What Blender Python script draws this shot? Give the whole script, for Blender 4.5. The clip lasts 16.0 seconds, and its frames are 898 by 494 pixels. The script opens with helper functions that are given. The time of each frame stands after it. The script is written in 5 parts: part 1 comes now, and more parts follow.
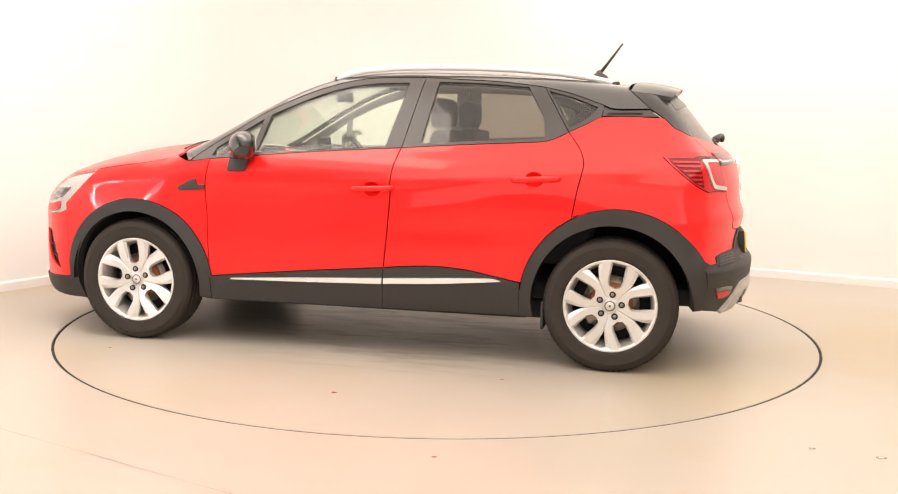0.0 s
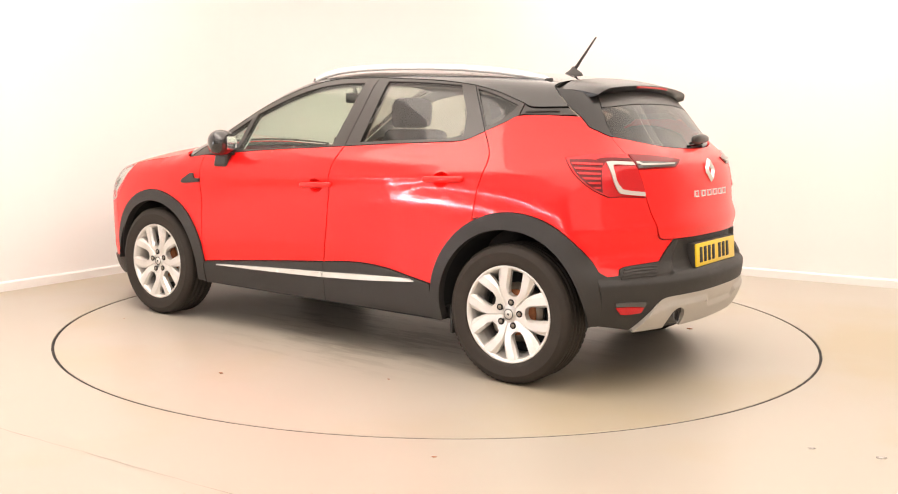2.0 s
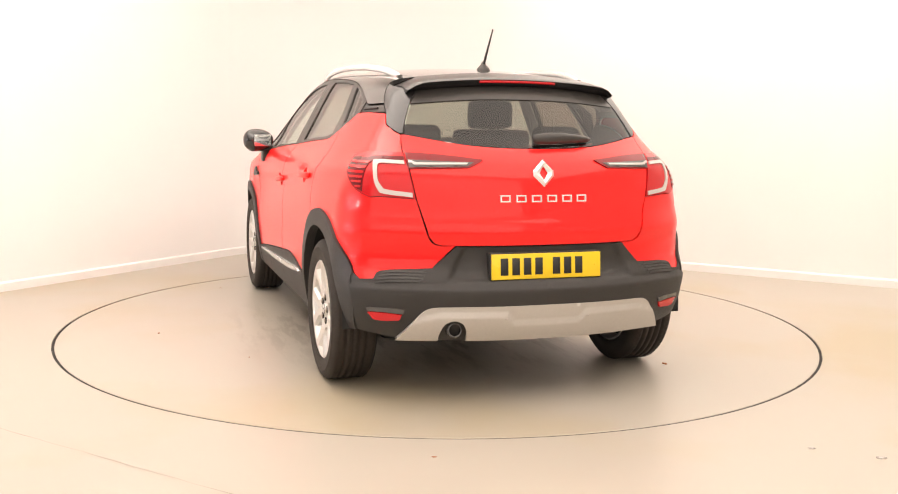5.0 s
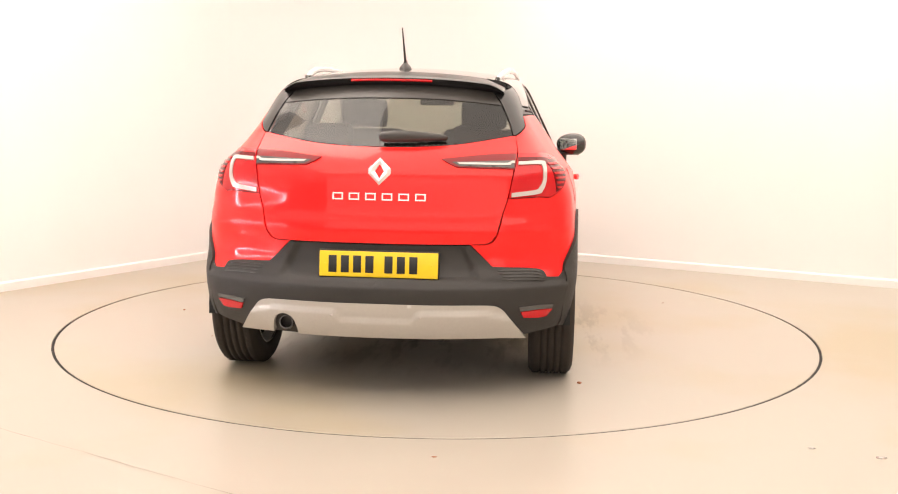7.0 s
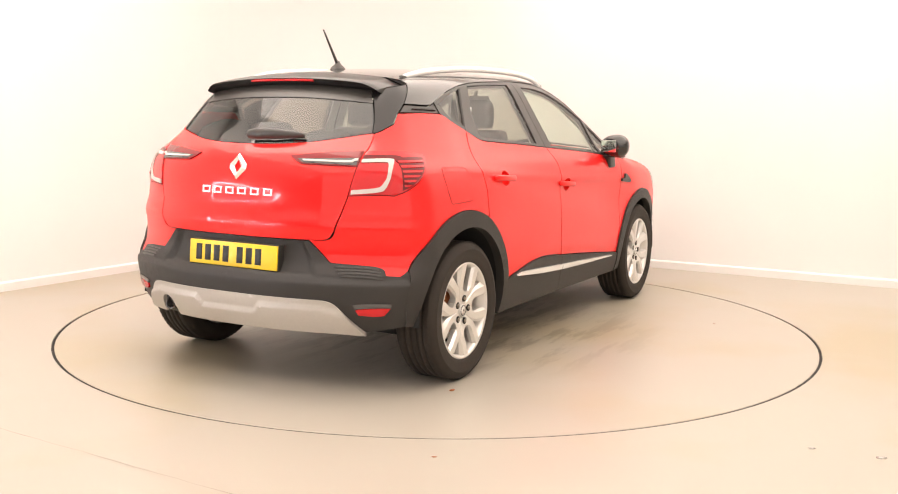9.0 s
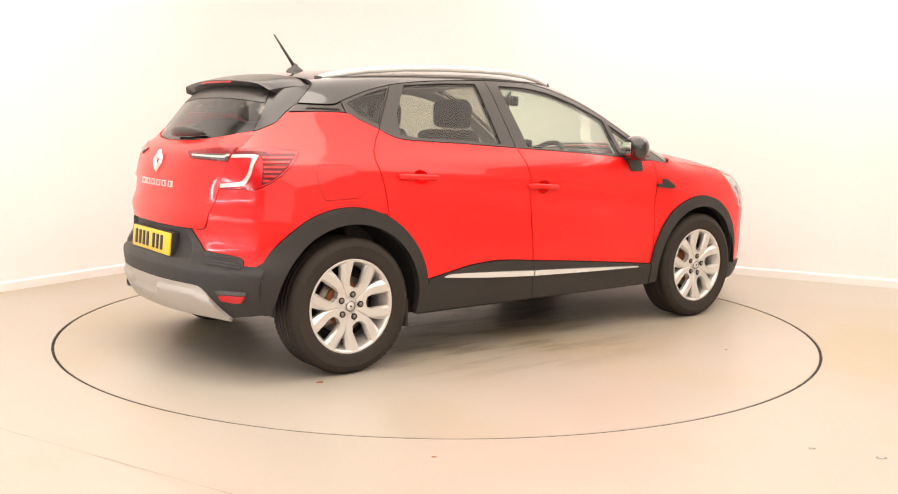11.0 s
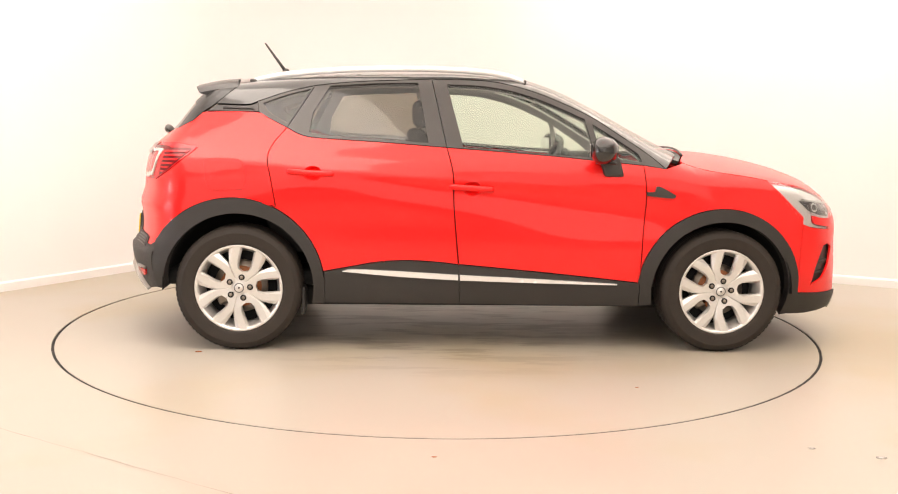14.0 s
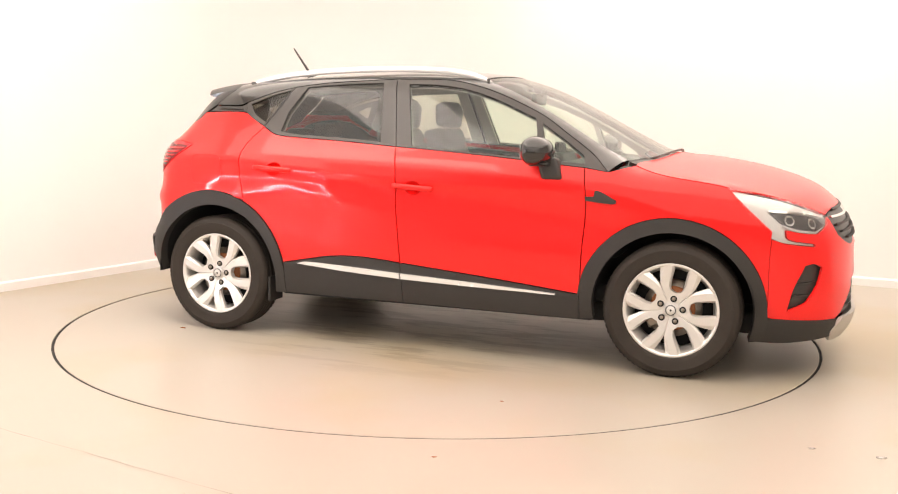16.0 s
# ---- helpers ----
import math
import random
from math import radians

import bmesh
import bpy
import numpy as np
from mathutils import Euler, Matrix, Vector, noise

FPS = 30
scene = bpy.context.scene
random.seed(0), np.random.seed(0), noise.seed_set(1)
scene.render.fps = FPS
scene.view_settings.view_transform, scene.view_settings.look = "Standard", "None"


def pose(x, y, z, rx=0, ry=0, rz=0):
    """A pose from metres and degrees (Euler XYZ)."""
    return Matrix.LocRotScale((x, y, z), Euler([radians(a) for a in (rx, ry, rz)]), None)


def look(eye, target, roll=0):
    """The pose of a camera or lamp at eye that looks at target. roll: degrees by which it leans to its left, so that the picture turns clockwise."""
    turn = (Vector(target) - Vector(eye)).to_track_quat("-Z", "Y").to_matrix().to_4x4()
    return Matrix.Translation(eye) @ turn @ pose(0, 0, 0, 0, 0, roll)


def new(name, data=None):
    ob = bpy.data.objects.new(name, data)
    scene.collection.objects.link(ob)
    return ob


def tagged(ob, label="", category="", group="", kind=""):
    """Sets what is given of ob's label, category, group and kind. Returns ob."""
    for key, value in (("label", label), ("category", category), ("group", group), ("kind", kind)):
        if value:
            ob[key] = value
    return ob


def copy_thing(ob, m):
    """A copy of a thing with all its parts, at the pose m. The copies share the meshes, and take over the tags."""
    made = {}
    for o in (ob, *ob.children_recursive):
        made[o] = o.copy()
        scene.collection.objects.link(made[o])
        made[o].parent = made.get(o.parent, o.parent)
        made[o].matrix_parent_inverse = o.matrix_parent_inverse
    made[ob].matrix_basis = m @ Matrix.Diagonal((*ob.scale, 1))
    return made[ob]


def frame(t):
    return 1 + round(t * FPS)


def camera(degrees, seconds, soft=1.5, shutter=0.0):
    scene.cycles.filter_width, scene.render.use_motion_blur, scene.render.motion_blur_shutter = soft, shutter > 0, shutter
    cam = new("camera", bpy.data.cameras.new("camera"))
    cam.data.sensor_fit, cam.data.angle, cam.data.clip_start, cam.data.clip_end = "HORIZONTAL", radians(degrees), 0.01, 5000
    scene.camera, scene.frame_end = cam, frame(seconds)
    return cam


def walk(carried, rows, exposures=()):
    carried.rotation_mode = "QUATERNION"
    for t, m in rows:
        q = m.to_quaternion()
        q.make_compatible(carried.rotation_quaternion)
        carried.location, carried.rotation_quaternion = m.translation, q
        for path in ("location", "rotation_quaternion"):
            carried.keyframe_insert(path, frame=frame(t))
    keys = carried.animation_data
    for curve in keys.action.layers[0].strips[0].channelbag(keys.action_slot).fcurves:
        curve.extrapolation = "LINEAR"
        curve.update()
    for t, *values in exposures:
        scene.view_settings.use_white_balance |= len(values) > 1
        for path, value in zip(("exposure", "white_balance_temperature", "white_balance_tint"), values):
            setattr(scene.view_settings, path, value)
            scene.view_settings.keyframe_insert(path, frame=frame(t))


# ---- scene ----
cam = camera(50.12, 16.0, soft=1.1)

from mathutils import geometry

# ---- camera and its walk: it stands still while the turntable turns ----
EYE = pose(0, -5.932, 1.250, 90 - 7.452, 0, -0.551) @ pose(0, 0, 0, 0, 0, 0.893)
walk(cam, [(0, EYE), (16, EYE)])

# ---- world and lights ----
world = bpy.data.worlds.new("world")
scene.world = world
world.use_nodes = True
world.node_tree.nodes["Background"].inputs[0].default_value = (1.0, 0.93, 0.82, 1)
world.node_tree.nodes["Background"].inputs[1].default_value = 0.2
scene.view_settings.exposure = 0.06


def area_lamp(x, y, z, w, d, power, target, name="soft_area_light"):
    lamp = bpy.data.lights.new(name, "AREA")
    lamp.shape, lamp.size, lamp.size_y, lamp.energy, lamp.color = "RECTANGLE", w, d, power, (1.0, 0.882, 0.788)
    ob = new(name, lamp)
    ob.matrix_world = look((x, y, z), target)
    return ob


area_lamp(0.7, -1.9, 3.55, 8.0, 8.0, 445, (0.7, -1.9, 0))
# strips added above both walls only to brighten them, no such fittings known
area_lamp(3.2, 1.0, 3.5, 6.0, 0.8, 66, (4.0, 2.4, 1.2), "wall_fill_light")
area_lamp(-2.6, -0.4, 3.5, 0.8, 6.0, 66, (-3.9, 0.3, 1.2), "wall_fill_light")
# fill lamp added behind the camera to lift the car's near side
area_lamp(0.2, -7.6, 2.2, 9.0, 2.8, 110, (0.2, 0, 0.9))



# ---- materials ----
def mat(name, color, rough=0.5, metal=0.0, coat=0.0, noise_scale=0.0, noise_amount=0.0, bump=0.0, bump_scale=200.0, emit=None, spec=0.5):
    m = bpy.data.materials.new(name)
    m.use_nodes = True
    nt = m.node_tree
    b = nt.nodes["Principled BSDF"]
    b.inputs["Base Color"].default_value = (*color, 1)
    b.inputs["Roughness"].default_value = rough
    b.inputs["Metallic"].default_value = metal
    b.inputs["Coat Weight"].default_value = coat
    b.inputs["Coat Roughness"].default_value = 0.03
    b.inputs["Specular IOR Level"].default_value = spec
    if emit:
        b.inputs["Emission Color"].default_value = (*emit[0], 1)
        b.inputs["Emission Strength"].default_value = emit[1]
    co = nt.nodes.new("ShaderNodeTexCoord")
    if noise_amount:
        n = nt.nodes.new("ShaderNodeTexNoise")
        n.inputs["Scale"].default_value, n.inputs["Detail"].default_value = noise_scale, 6
        nt.links.new(co.outputs["Object"], n.inputs["Vector"])
        r = nt.nodes.new("ShaderNodeMix")
        r.data_type = "RGBA"
        lo, hi = [c * (1 - noise_amount) for c in color], [min(1, c * (1 + noise_amount)) for c in color]
        r.inputs[6].default_value, r.inputs[7].default_value = (*lo, 1), (*hi, 1)
        nt.links.new(n.outputs["Fac"], r.inputs[0])
        nt.links.new(r.outputs[2], b.inputs["Base Color"])
        q = nt.nodes.new("ShaderNodeMapRange")
        q.inputs[3].default_value, q.inputs[4].default_value = max(0, rough - 0.08), min(1, rough + 0.08)
        nt.links.new(n.outputs["Fac"], q.inputs[0])
        nt.links.new(q.outputs[0], b.inputs["Roughness"])
    if bump:
        n = nt.nodes.new("ShaderNodeTexNoise")
        n.inputs["Scale"].default_value, n.inputs["Detail"].default_value = bump_scale, 3
        nt.links.new(co.outputs["Object"], n.inputs["Vector"])
        u = nt.nodes.new("ShaderNodeBump")
        u.inputs["Strength"].default_value, u.inputs["Distance"].default_value = bump, 0.002
        nt.links.new(n.outputs["Fac"], u.inputs["Height"])
        nt.links.new(u.outputs[0], b.inputs["Normal"])
    return m


def glass_mat(name, tint, gloss=0.05):
    """Thin glass: tinted clear, glossier at a glancing view."""
    m = bpy.data.materials.new(name)
    m.use_nodes = True
    nt = m.node_tree
    nt.nodes.clear()
    out = nt.nodes.new("ShaderNodeOutputMaterial")
    tr, gl, mx, fa, po, sc = (nt.nodes.new("ShaderNode" + k) for k in ("BsdfTransparent", "BsdfGlossy", "MixShader", "LayerWeight", "Math", "Math"))
    tr.inputs[0].default_value = (*tint, 1)
    gl.inputs["Roughness"].default_value = 0.01
    po.operation, po.inputs[1].default_value = "POWER", 4.2
    sc.operation, sc.inputs[1].default_value, sc.inputs[2].default_value = "MULTIPLY_ADD", 0.9, gloss
    fa.inputs[0].default_value = 0.5
    nt.links.new(fa.outputs["Facing"], po.inputs[0])
    nt.links.new(po.outputs[0], sc.inputs[0])
    nt.links.new(sc.outputs[0], mx.inputs[0])
    nt.links.new(tr.outputs[0], mx.inputs[1])
    nt.links.new(gl.outputs[0], mx.inputs[2])
    nt.links.new(mx.outputs[0], out.inputs[0])
    return m


def clear_mat(name):
    """The inner face of a pane, which adds no gloss of its own."""
    m = bpy.data.materials.new(name)
    m.use_nodes = True
    nt = m.node_tree
    nt.nodes.clear()
    out, tr = nt.nodes.new("ShaderNodeOutputMaterial"), nt.nodes.new("ShaderNodeBsdfTransparent")
    nt.links.new(tr.outputs[0], out.inputs[0])
    return m


RED = mat("red_paint", (0.88, 0.012, 0.011), 0.42, 0.0, 0.6, 600, 0.04, spec=0.16)
GLOSS_BLACK = mat("black_paint", (0.016, 0.015, 0.014), 0.14, 0.0, 0.9, 500, 0.1, spec=0.45)
SPOILER_BLACK = mat("satin_black_paint", (0.014, 0.013, 0.013), 0.30, 0, 0.3, 300, 0.1, spec=0.35)
PLASTIC = mat("grey_black_plastic", (0.028, 0.025, 0.023), 0.55, 0, 0, 30, 0.12, 0.25, 900)
FRAME_BLACK = mat("satin_black_trim", (0.040, 0.036, 0.033), 0.36, 0, 0, 60, 0.1)
DARK = mat("dark_underbody", (0.010, 0.010, 0.010), 0.8, 0, 0, 12, 0.3)
RUBBER = mat("tyre_rubber", (0.031, 0.024, 0.019), 0.72, 0, 0, 25, 0.3, 0.3, 400, spec=0.35)
ALLOY = mat("silver_alloy", (0.74, 0.72, 0.69), 0.32, 0.55, 0.2, 40, 0.03)
ALLOY_DARK = mat("grey_alloy_inside", (0.16, 0.16, 0.16), 0.45, 0.6, 0, 40, 0.1)
CHROME = mat("chrome", (0.86, 0.86, 0.86), 0.08, 1.0)
SILVER = mat("silver_satin_plastic", (0.50, 0.47, 0.43), 0.42, 0.35, 0, 80, 0.06)
STEEL = mat("worn_steel", (0.30, 0.26, 0.22), 0.4, 0.9, 0, 30, 0.3)
RUST = mat("rusty_steel", (0.36, 0.13, 0.05), 0.7, 0.3, 0, 60, 0.4)
BRIGHT = mat("bright_satin_trim", (0.88, 0.88, 0.88), 0.24, 0.45, 0.3)
LAMP_RED = mat("red_lamp_lens", (0.55, 0.010, 0.014), 0.16, 0, 0.35, 300, 0.05, spec=0.3)
LAMP_DEEP = mat("deep_red_lamp_lens", (0.20, 0.005, 0.008), 0.14, 0, 0.3, spec=0.3)
LAMP_DARK = mat("dark_red_lamp_lens", (0.13, 0.004, 0.006), 0.2, 0, 0.2, spec=0.25)
LAMP_WHITE = mat("white_lamp_guide", (0.56, 0.51, 0.48), 0.15, 0, 1.0)
HEAD_SILVER = mat("bright_lamp_reflector", (0.62, 0.61, 0.59), 0.34, 0.4, 0.3, 90, 0.08)
LAMP_GREY = mat("grey_lamp_bezel", (0.09, 0.085, 0.085), 0.22, 0.3, 0.5)
YELLOW = mat("yellow_plate", (0.85, 0.58, 0.01), 0.35, 0, 0.3, 40, 0.03)
INK = mat("black_print", (0.012, 0.012, 0.012), 0.5)
SEAT = mat("dark_grey_fabric", (0.042, 0.040, 0.038), 0.9, 0, 0, 120, 0.2, 0.5, 800)
DASH = mat("soft_black_dash", (0.028, 0.027, 0.026), 0.65, 0, 0, 40, 0.15)
LINER = mat("pale_headlining", (0.66, 0.64, 0.60), 0.9, 0, 0, 60, 0.06)
CLEAR = glass_mat("clear_green_glass", (0.80, 0.88, 0.80))
PANE_INSIDE = clear_mat("pane_inside")
TINT = glass_mat("tinted_glass", (0.46, 0.445, 0.39), 0.05)
REAR_TINT = glass_mat("tinted_rear_glass", (0.36, 0.34, 0.30), 0.05)
LENS = glass_mat("clear_lens", (0.97, 0.97, 0.97), 0.03)
MIRROR = mat("mirror_glass", (0.9, 0.9, 0.9), 0.02, 1.0)
WALL = mat("white_wall_paint", (0.82, 0.815, 0.80), 0.75, 0, 0, 3, 0.015, 0.05, 90)
SKIRT = mat("white_gloss_skirting", (0.82, 0.81, 0.79), 0.35, 0, 0, 8, 0.02)
CEIL = mat("white_ceiling_paint", (0.80, 0.79, 0.77), 0.85, 0, 0, 4, 0.02)
DUSK = mat("dim_room_back_wall", (0.10, 0.095, 0.09), 0.8, 0, 0, 3, 0.1)
GAP = mat("gap_shade", (0.02, 0.018, 0.016), 0.8)


def floor_mat(name):
    m = mat(name, (0.424, 0.387, 0.327), 0.36, 0, 0, 1.3, 0.07, 0.06, 60)
    nt = m.node_tree
    b = nt.nodes["Principled BSDF"]
    old = b.inputs["Base Color"].links[0].from_socket
    co = nt.nodes.new("ShaderNodeTexCoord")
    n = nt.nodes.new("ShaderNodeTexNoise")
    n.inputs["Scale"].default_value, n.inputs["Detail"].default_value = 0.55, 8
    nt.links.new(co.outputs["Object"], n.inputs["Vector"])
    r = nt.nodes.new("ShaderNodeValToRGB")
    r.color_ramp.elements[0].position, r.color_ramp.elements[1].position = 0.50, 0.66
    nt.links.new(n.outputs["Fac"], r.inputs[0])
    k = nt.nodes.new("ShaderNodeMix")
    k.data_type, k.blend_type = "RGBA", "MULTIPLY"
    k.inputs[7].default_value = (0.96, 0.90, 0.74, 1)
    nt.links.new(r.outputs[0], k.inputs[0])
    nt.links.new(old, k.inputs[6])
    nt.links.new(k.outputs[2], b.inputs["Base Color"])
    return m


FLOOR = floor_mat("painted_concrete_floor")


def stained_floor():
    """The turntable's paint: scuffed and darkly streaked round its middle."""
    m = floor_mat("turntable_paint")
    nt = m.node_tree
    b = nt.nodes["Principled BSDF"]
    old = b.inputs["Base Color"].links[0].from_socket
    co, mp, n, r, d, f, k, g = (nt.nodes.new("ShaderNode" + q) for q in ("TexCoord", "Mapping", "TexNoise", "ValToRGB", "VectorMath", "MapRange", "Mix", "Math"))
    mp.inputs["Scale"].default_value = (1.1, 5.0, 1.0)
    mp.inputs["Rotation"].default_value = (0, 0, 0.35)
    n.inputs["Scale"].default_value, n.inputs["Detail"].default_value, n.inputs["Roughness"].default_value = 1.5, 9, 0.65
    nt.links.new(co.outputs["Object"], mp.inputs[0])
    nt.links.new(mp.outputs[0], n.inputs["Vector"])
    r.color_ramp.elements[0].position, r.color_ramp.elements[1].position = 0.49, 0.575
    nt.links.new(n.outputs["Fac"], r.inputs[0])
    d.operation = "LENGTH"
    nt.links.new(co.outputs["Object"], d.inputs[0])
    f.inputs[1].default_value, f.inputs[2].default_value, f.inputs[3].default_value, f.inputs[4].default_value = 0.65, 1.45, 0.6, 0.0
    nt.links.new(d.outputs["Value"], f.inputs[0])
    g.operation = "MULTIPLY"
    nt.links.new(r.outputs[0], g.inputs[0])
    nt.links.new(f.outputs[0], g.inputs[1])
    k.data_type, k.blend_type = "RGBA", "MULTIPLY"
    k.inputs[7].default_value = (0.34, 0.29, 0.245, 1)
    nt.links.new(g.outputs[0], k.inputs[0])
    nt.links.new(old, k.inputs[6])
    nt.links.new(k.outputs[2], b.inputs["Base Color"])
    return m


TABLE_PAINT = stained_floor()


# ---- mesh helpers ----
def link(name, me, material, parent=None, label="", smooth=True):
    ob = new(name, me)
    me.materials.append(material)
    if smooth:
        me.shade_smooth()
    if parent:
        ob.parent = parent
    if label:
        ob["label"] = label
    return ob


def part(name, bm, material, parent, label="", smooth=True):
    me = bpy.data.meshes.new(name)
    bm.to_mesh(me)
    bm.free()
    return link(name, me, material, parent, label, smooth)


def raw(name, verts, faces, material, parent=None, label="", smooth=True):
    me = bpy.data.meshes.new(name)
    me.from_pydata([tuple(map(float, v)) for v in verts], [], [tuple(map(int, q)) for q in faces])
    me.validate()
    return link(name, me, material, parent, label, smooth)


def mirrored(ob, parent=None):
    """The same part on the car's other side."""
    me = ob.data.copy()
    for v in me.vertices:
        v.co.y = -v.co.y
    me.flip_normals()
    o = new(ob.name, me)
    o.parent = parent or ob.parent
    if "label" in ob:
        o["label"] = ob["label"]
    return o


def block(name, lo, hi, material, parent=None, bevel=0.01, label="", seg=2, shape=None):
    """A rounded block; shape moves its corners before they are rounded."""
    bm = bmesh.new()
    bmesh.ops.create_cube(bm, size=1)
    for v in bm.verts:
        v.co = [l + (h - l) * (c + 0.5) for l, h, c in zip(lo, hi, v.co)]
        if shape:
            v.co = shape(*v.co)
    if bevel:
        bmesh.ops.bevel(bm, geom=bm.edges[:], offset=bevel, segments=seg, profile=0.6, affect="EDGES")
    return part(name, bm, material, parent, label)


def tube(name, pts, radius, material, parent=None, label="", n=10, flat=1.0, up=(0, 0, 1)):
    """A rod along points; radius may be one number or one for each point; flat squeezes it across."""
    pts = [Vector(p) for p in pts]
    rs = radius if isinstance(radius, (list, tuple)) else [radius] * len(pts)
    vs, fs = [], []
    for i, p in enumerate(pts):
        d = (pts[min(i + 1, len(pts) - 1)] - pts[max(i - 1, 0)]).normalized()
        s = d.cross(Vector(up)).normalized()
        u = s.cross(d)
        for k in range(n):
            a = math.tau * k / n
            vs.append(p + s * math.cos(a) * rs[i] * flat + u * math.sin(a) * rs[i])
    for i in range(len(pts) - 1):
        for k in range(n):
            fs.append((i * n + k, (i + 1) * n + k, (i + 1) * n + (k + 1) % n, i * n + (k + 1) % n))
    fs += [tuple(range(n)), tuple((len(pts) - 1) * n + k for k in reversed(range(n)))]
    return raw(name, vs, fs, material, parent, label)


def lathe(name, prof, material, parent=None, label="", n=48, axis="y"):
    """A turned shape: profile of (radius, along the axis)."""
    vs, fs = [], []
    for r, h in prof:
        for k in range(n):
            a = math.tau * k / n
            vs.append((r * math.cos(a), h, r * math.sin(a)) if axis == "y" else (r * math.cos(a), r * math.sin(a), h) if axis == "z" else (h, r * math.cos(a), r * math.sin(a)))
    for i in range(len(prof) - 1):
        for k in range(n):
            fs.append((i * n + k, i * n + (k + 1) % n, (i + 1) * n + (k + 1) % n, (i + 1) * n + k))
    ob = raw(name, vs, fs, material, parent, label)
    bm = bmesh.new()
    bm.from_mesh(ob.data)
    bmesh.ops.recalc_face_normals(bm, faces=bm.faces)
    bm.to_mesh(ob.data)
    bm.free()
    return ob


# ---- the room ----
CORNER, ALONG, INTO = Vector((-1.14, 4.10, 0)), Vector((0.877, -0.480, 0)), Vector((-0.515, -0.857, 0))
ROOM_H = 3.6


def wall(name, a, b, out, paint=None):
    """A 0.15 m thick wall from a to b, its inner face on that line."""
    o = out * 0.15
    vs = [a, b, b + o, a + o]
    vs = [(v.x, v.y, z) for z in (0, ROOM_H) for v in vs]
    ob = raw(name, vs, [(0, 1, 5, 4), (1, 2, 6, 5), (2, 3, 7, 6), (3, 0, 4, 7), (0, 3, 2, 1), (4, 5, 6, 7)], paint or WALL, smooth=False)
    return tagged(ob, "unseen dark wall standing for the dim room" if paint else "plain white painted studio wall", "wall", kind="structure")


def skirting(name, a, b, out):
    """Skirting board with a rounded top, 18 mm proud of the wall."""
    prof = [(0, 0), (0.018, 0), (0.018, 0.058), (0.012, 0.067), (0.004, 0.070), (0, 0.070)]
    vs = [(p - out * d).to_tuple()[:2] + (z,) for p in (a, b) for d, z in prof]
    n = len(prof)
    fs = [(i, (i + 1) % n, n + (i + 1) % n, n + i) for i in range(n)] + [tuple(range(n)), tuple(range(n, 2 * n))]
    return tagged(raw(name, vs, fs, SKIRT, smooth=False), "white gloss skirting board", "skirting", kind="structure")


P0, P1 = CORNER, CORNER + ALONG * 12
P2, P3 = P1 + INTO * 14, CORNER + INTO * 14
BEND = 1.5


def curved_corner():
    """The walls meet in a smooth curve, with the skirting bent round it."""
    c = CORNER + ALONG * BEND + INTO * BEND
    vs, fs, sk, sf, n = [], [], [], [], 24
    prof = [(0, 0), (0.018, 0), (0.018, 0.058), (0.012, 0.067), (0.004, 0.070), (0, 0.070)]
    for k in range(n + 1):
        a = math.pi / 2 * k / n
        d = -ALONG * math.cos(a) - INTO * math.sin(a)
        vs += [(*(c + d * r).to_tuple()[:2], z) for r, z in ((BEND, 0), (BEND, ROOM_H), (BEND + 0.15, ROOM_H), (BEND + 0.15, 0))]
        sk += [(*(c + d * (BEND - p)).to_tuple()[:2], z) for p, z in prof]
    for k in range(n):
        fs += [(4 * k + i, 4 * k + (i + 1) % 4, 4 * k + 4 + (i + 1) % 4, 4 * k + 4 + i) for i in range(4)]
        sf += [(6 * k + i, 6 * k + (i + 1) % 6, 6 * k + 6 + (i + 1) % 6, 6 * k + 6 + i) for i in range(6)]
    ob = raw("wall_corner", vs, fs, WALL)
    for e in ob.data.edges:
        e.use_edge_sharp = abs(ob.data.vertices[e.vertices[0]].co.z - ob.data.vertices[e.vertices[1]].co.z) < 0.01
    tagged(ob, "smoothly curved white studio wall corner", "wall", kind="structure")
    tagged(raw("baseboard_corner", sk, sf, SKIRT, smooth=False), "white gloss skirting board", "skirting", kind="structure")


curved_corner()
wall("wall_right", P0 + ALONG * BEND, P1, -INTO)
wall("wall_left", P3, P0 + INTO * BEND, -ALONG)
# unseen wall behind the camera, added dark to deepen the car's reflections
wall("wall_back", P2, P3, INTO, DUSK)
wall("wall_side", P1, P2, ALONG)
skirting("baseboard_right", P0 + ALONG * BEND, P1, -INTO)
skirting("baseboard_left", P3, P0 + INTO * BEND, -ALONG)
ceil_z = ROOM_H
raw_ceiling = raw("ceiling", [(p.x, p.y, z) for z in (ceil_z, ceil_z + 0.12) for p in (P0, P1, P2, P3)],
                  [(0, 1, 2, 3), (7, 6, 5, 4), (0, 4, 5, 1), (1, 5, 6, 2), (2, 6, 7, 3), (3, 7, 4, 0)], CEIL, smooth=False)
tagged(raw_ceiling, "plain white ceiling", "ceiling", kind="structure")

TABLE_R = 2.240


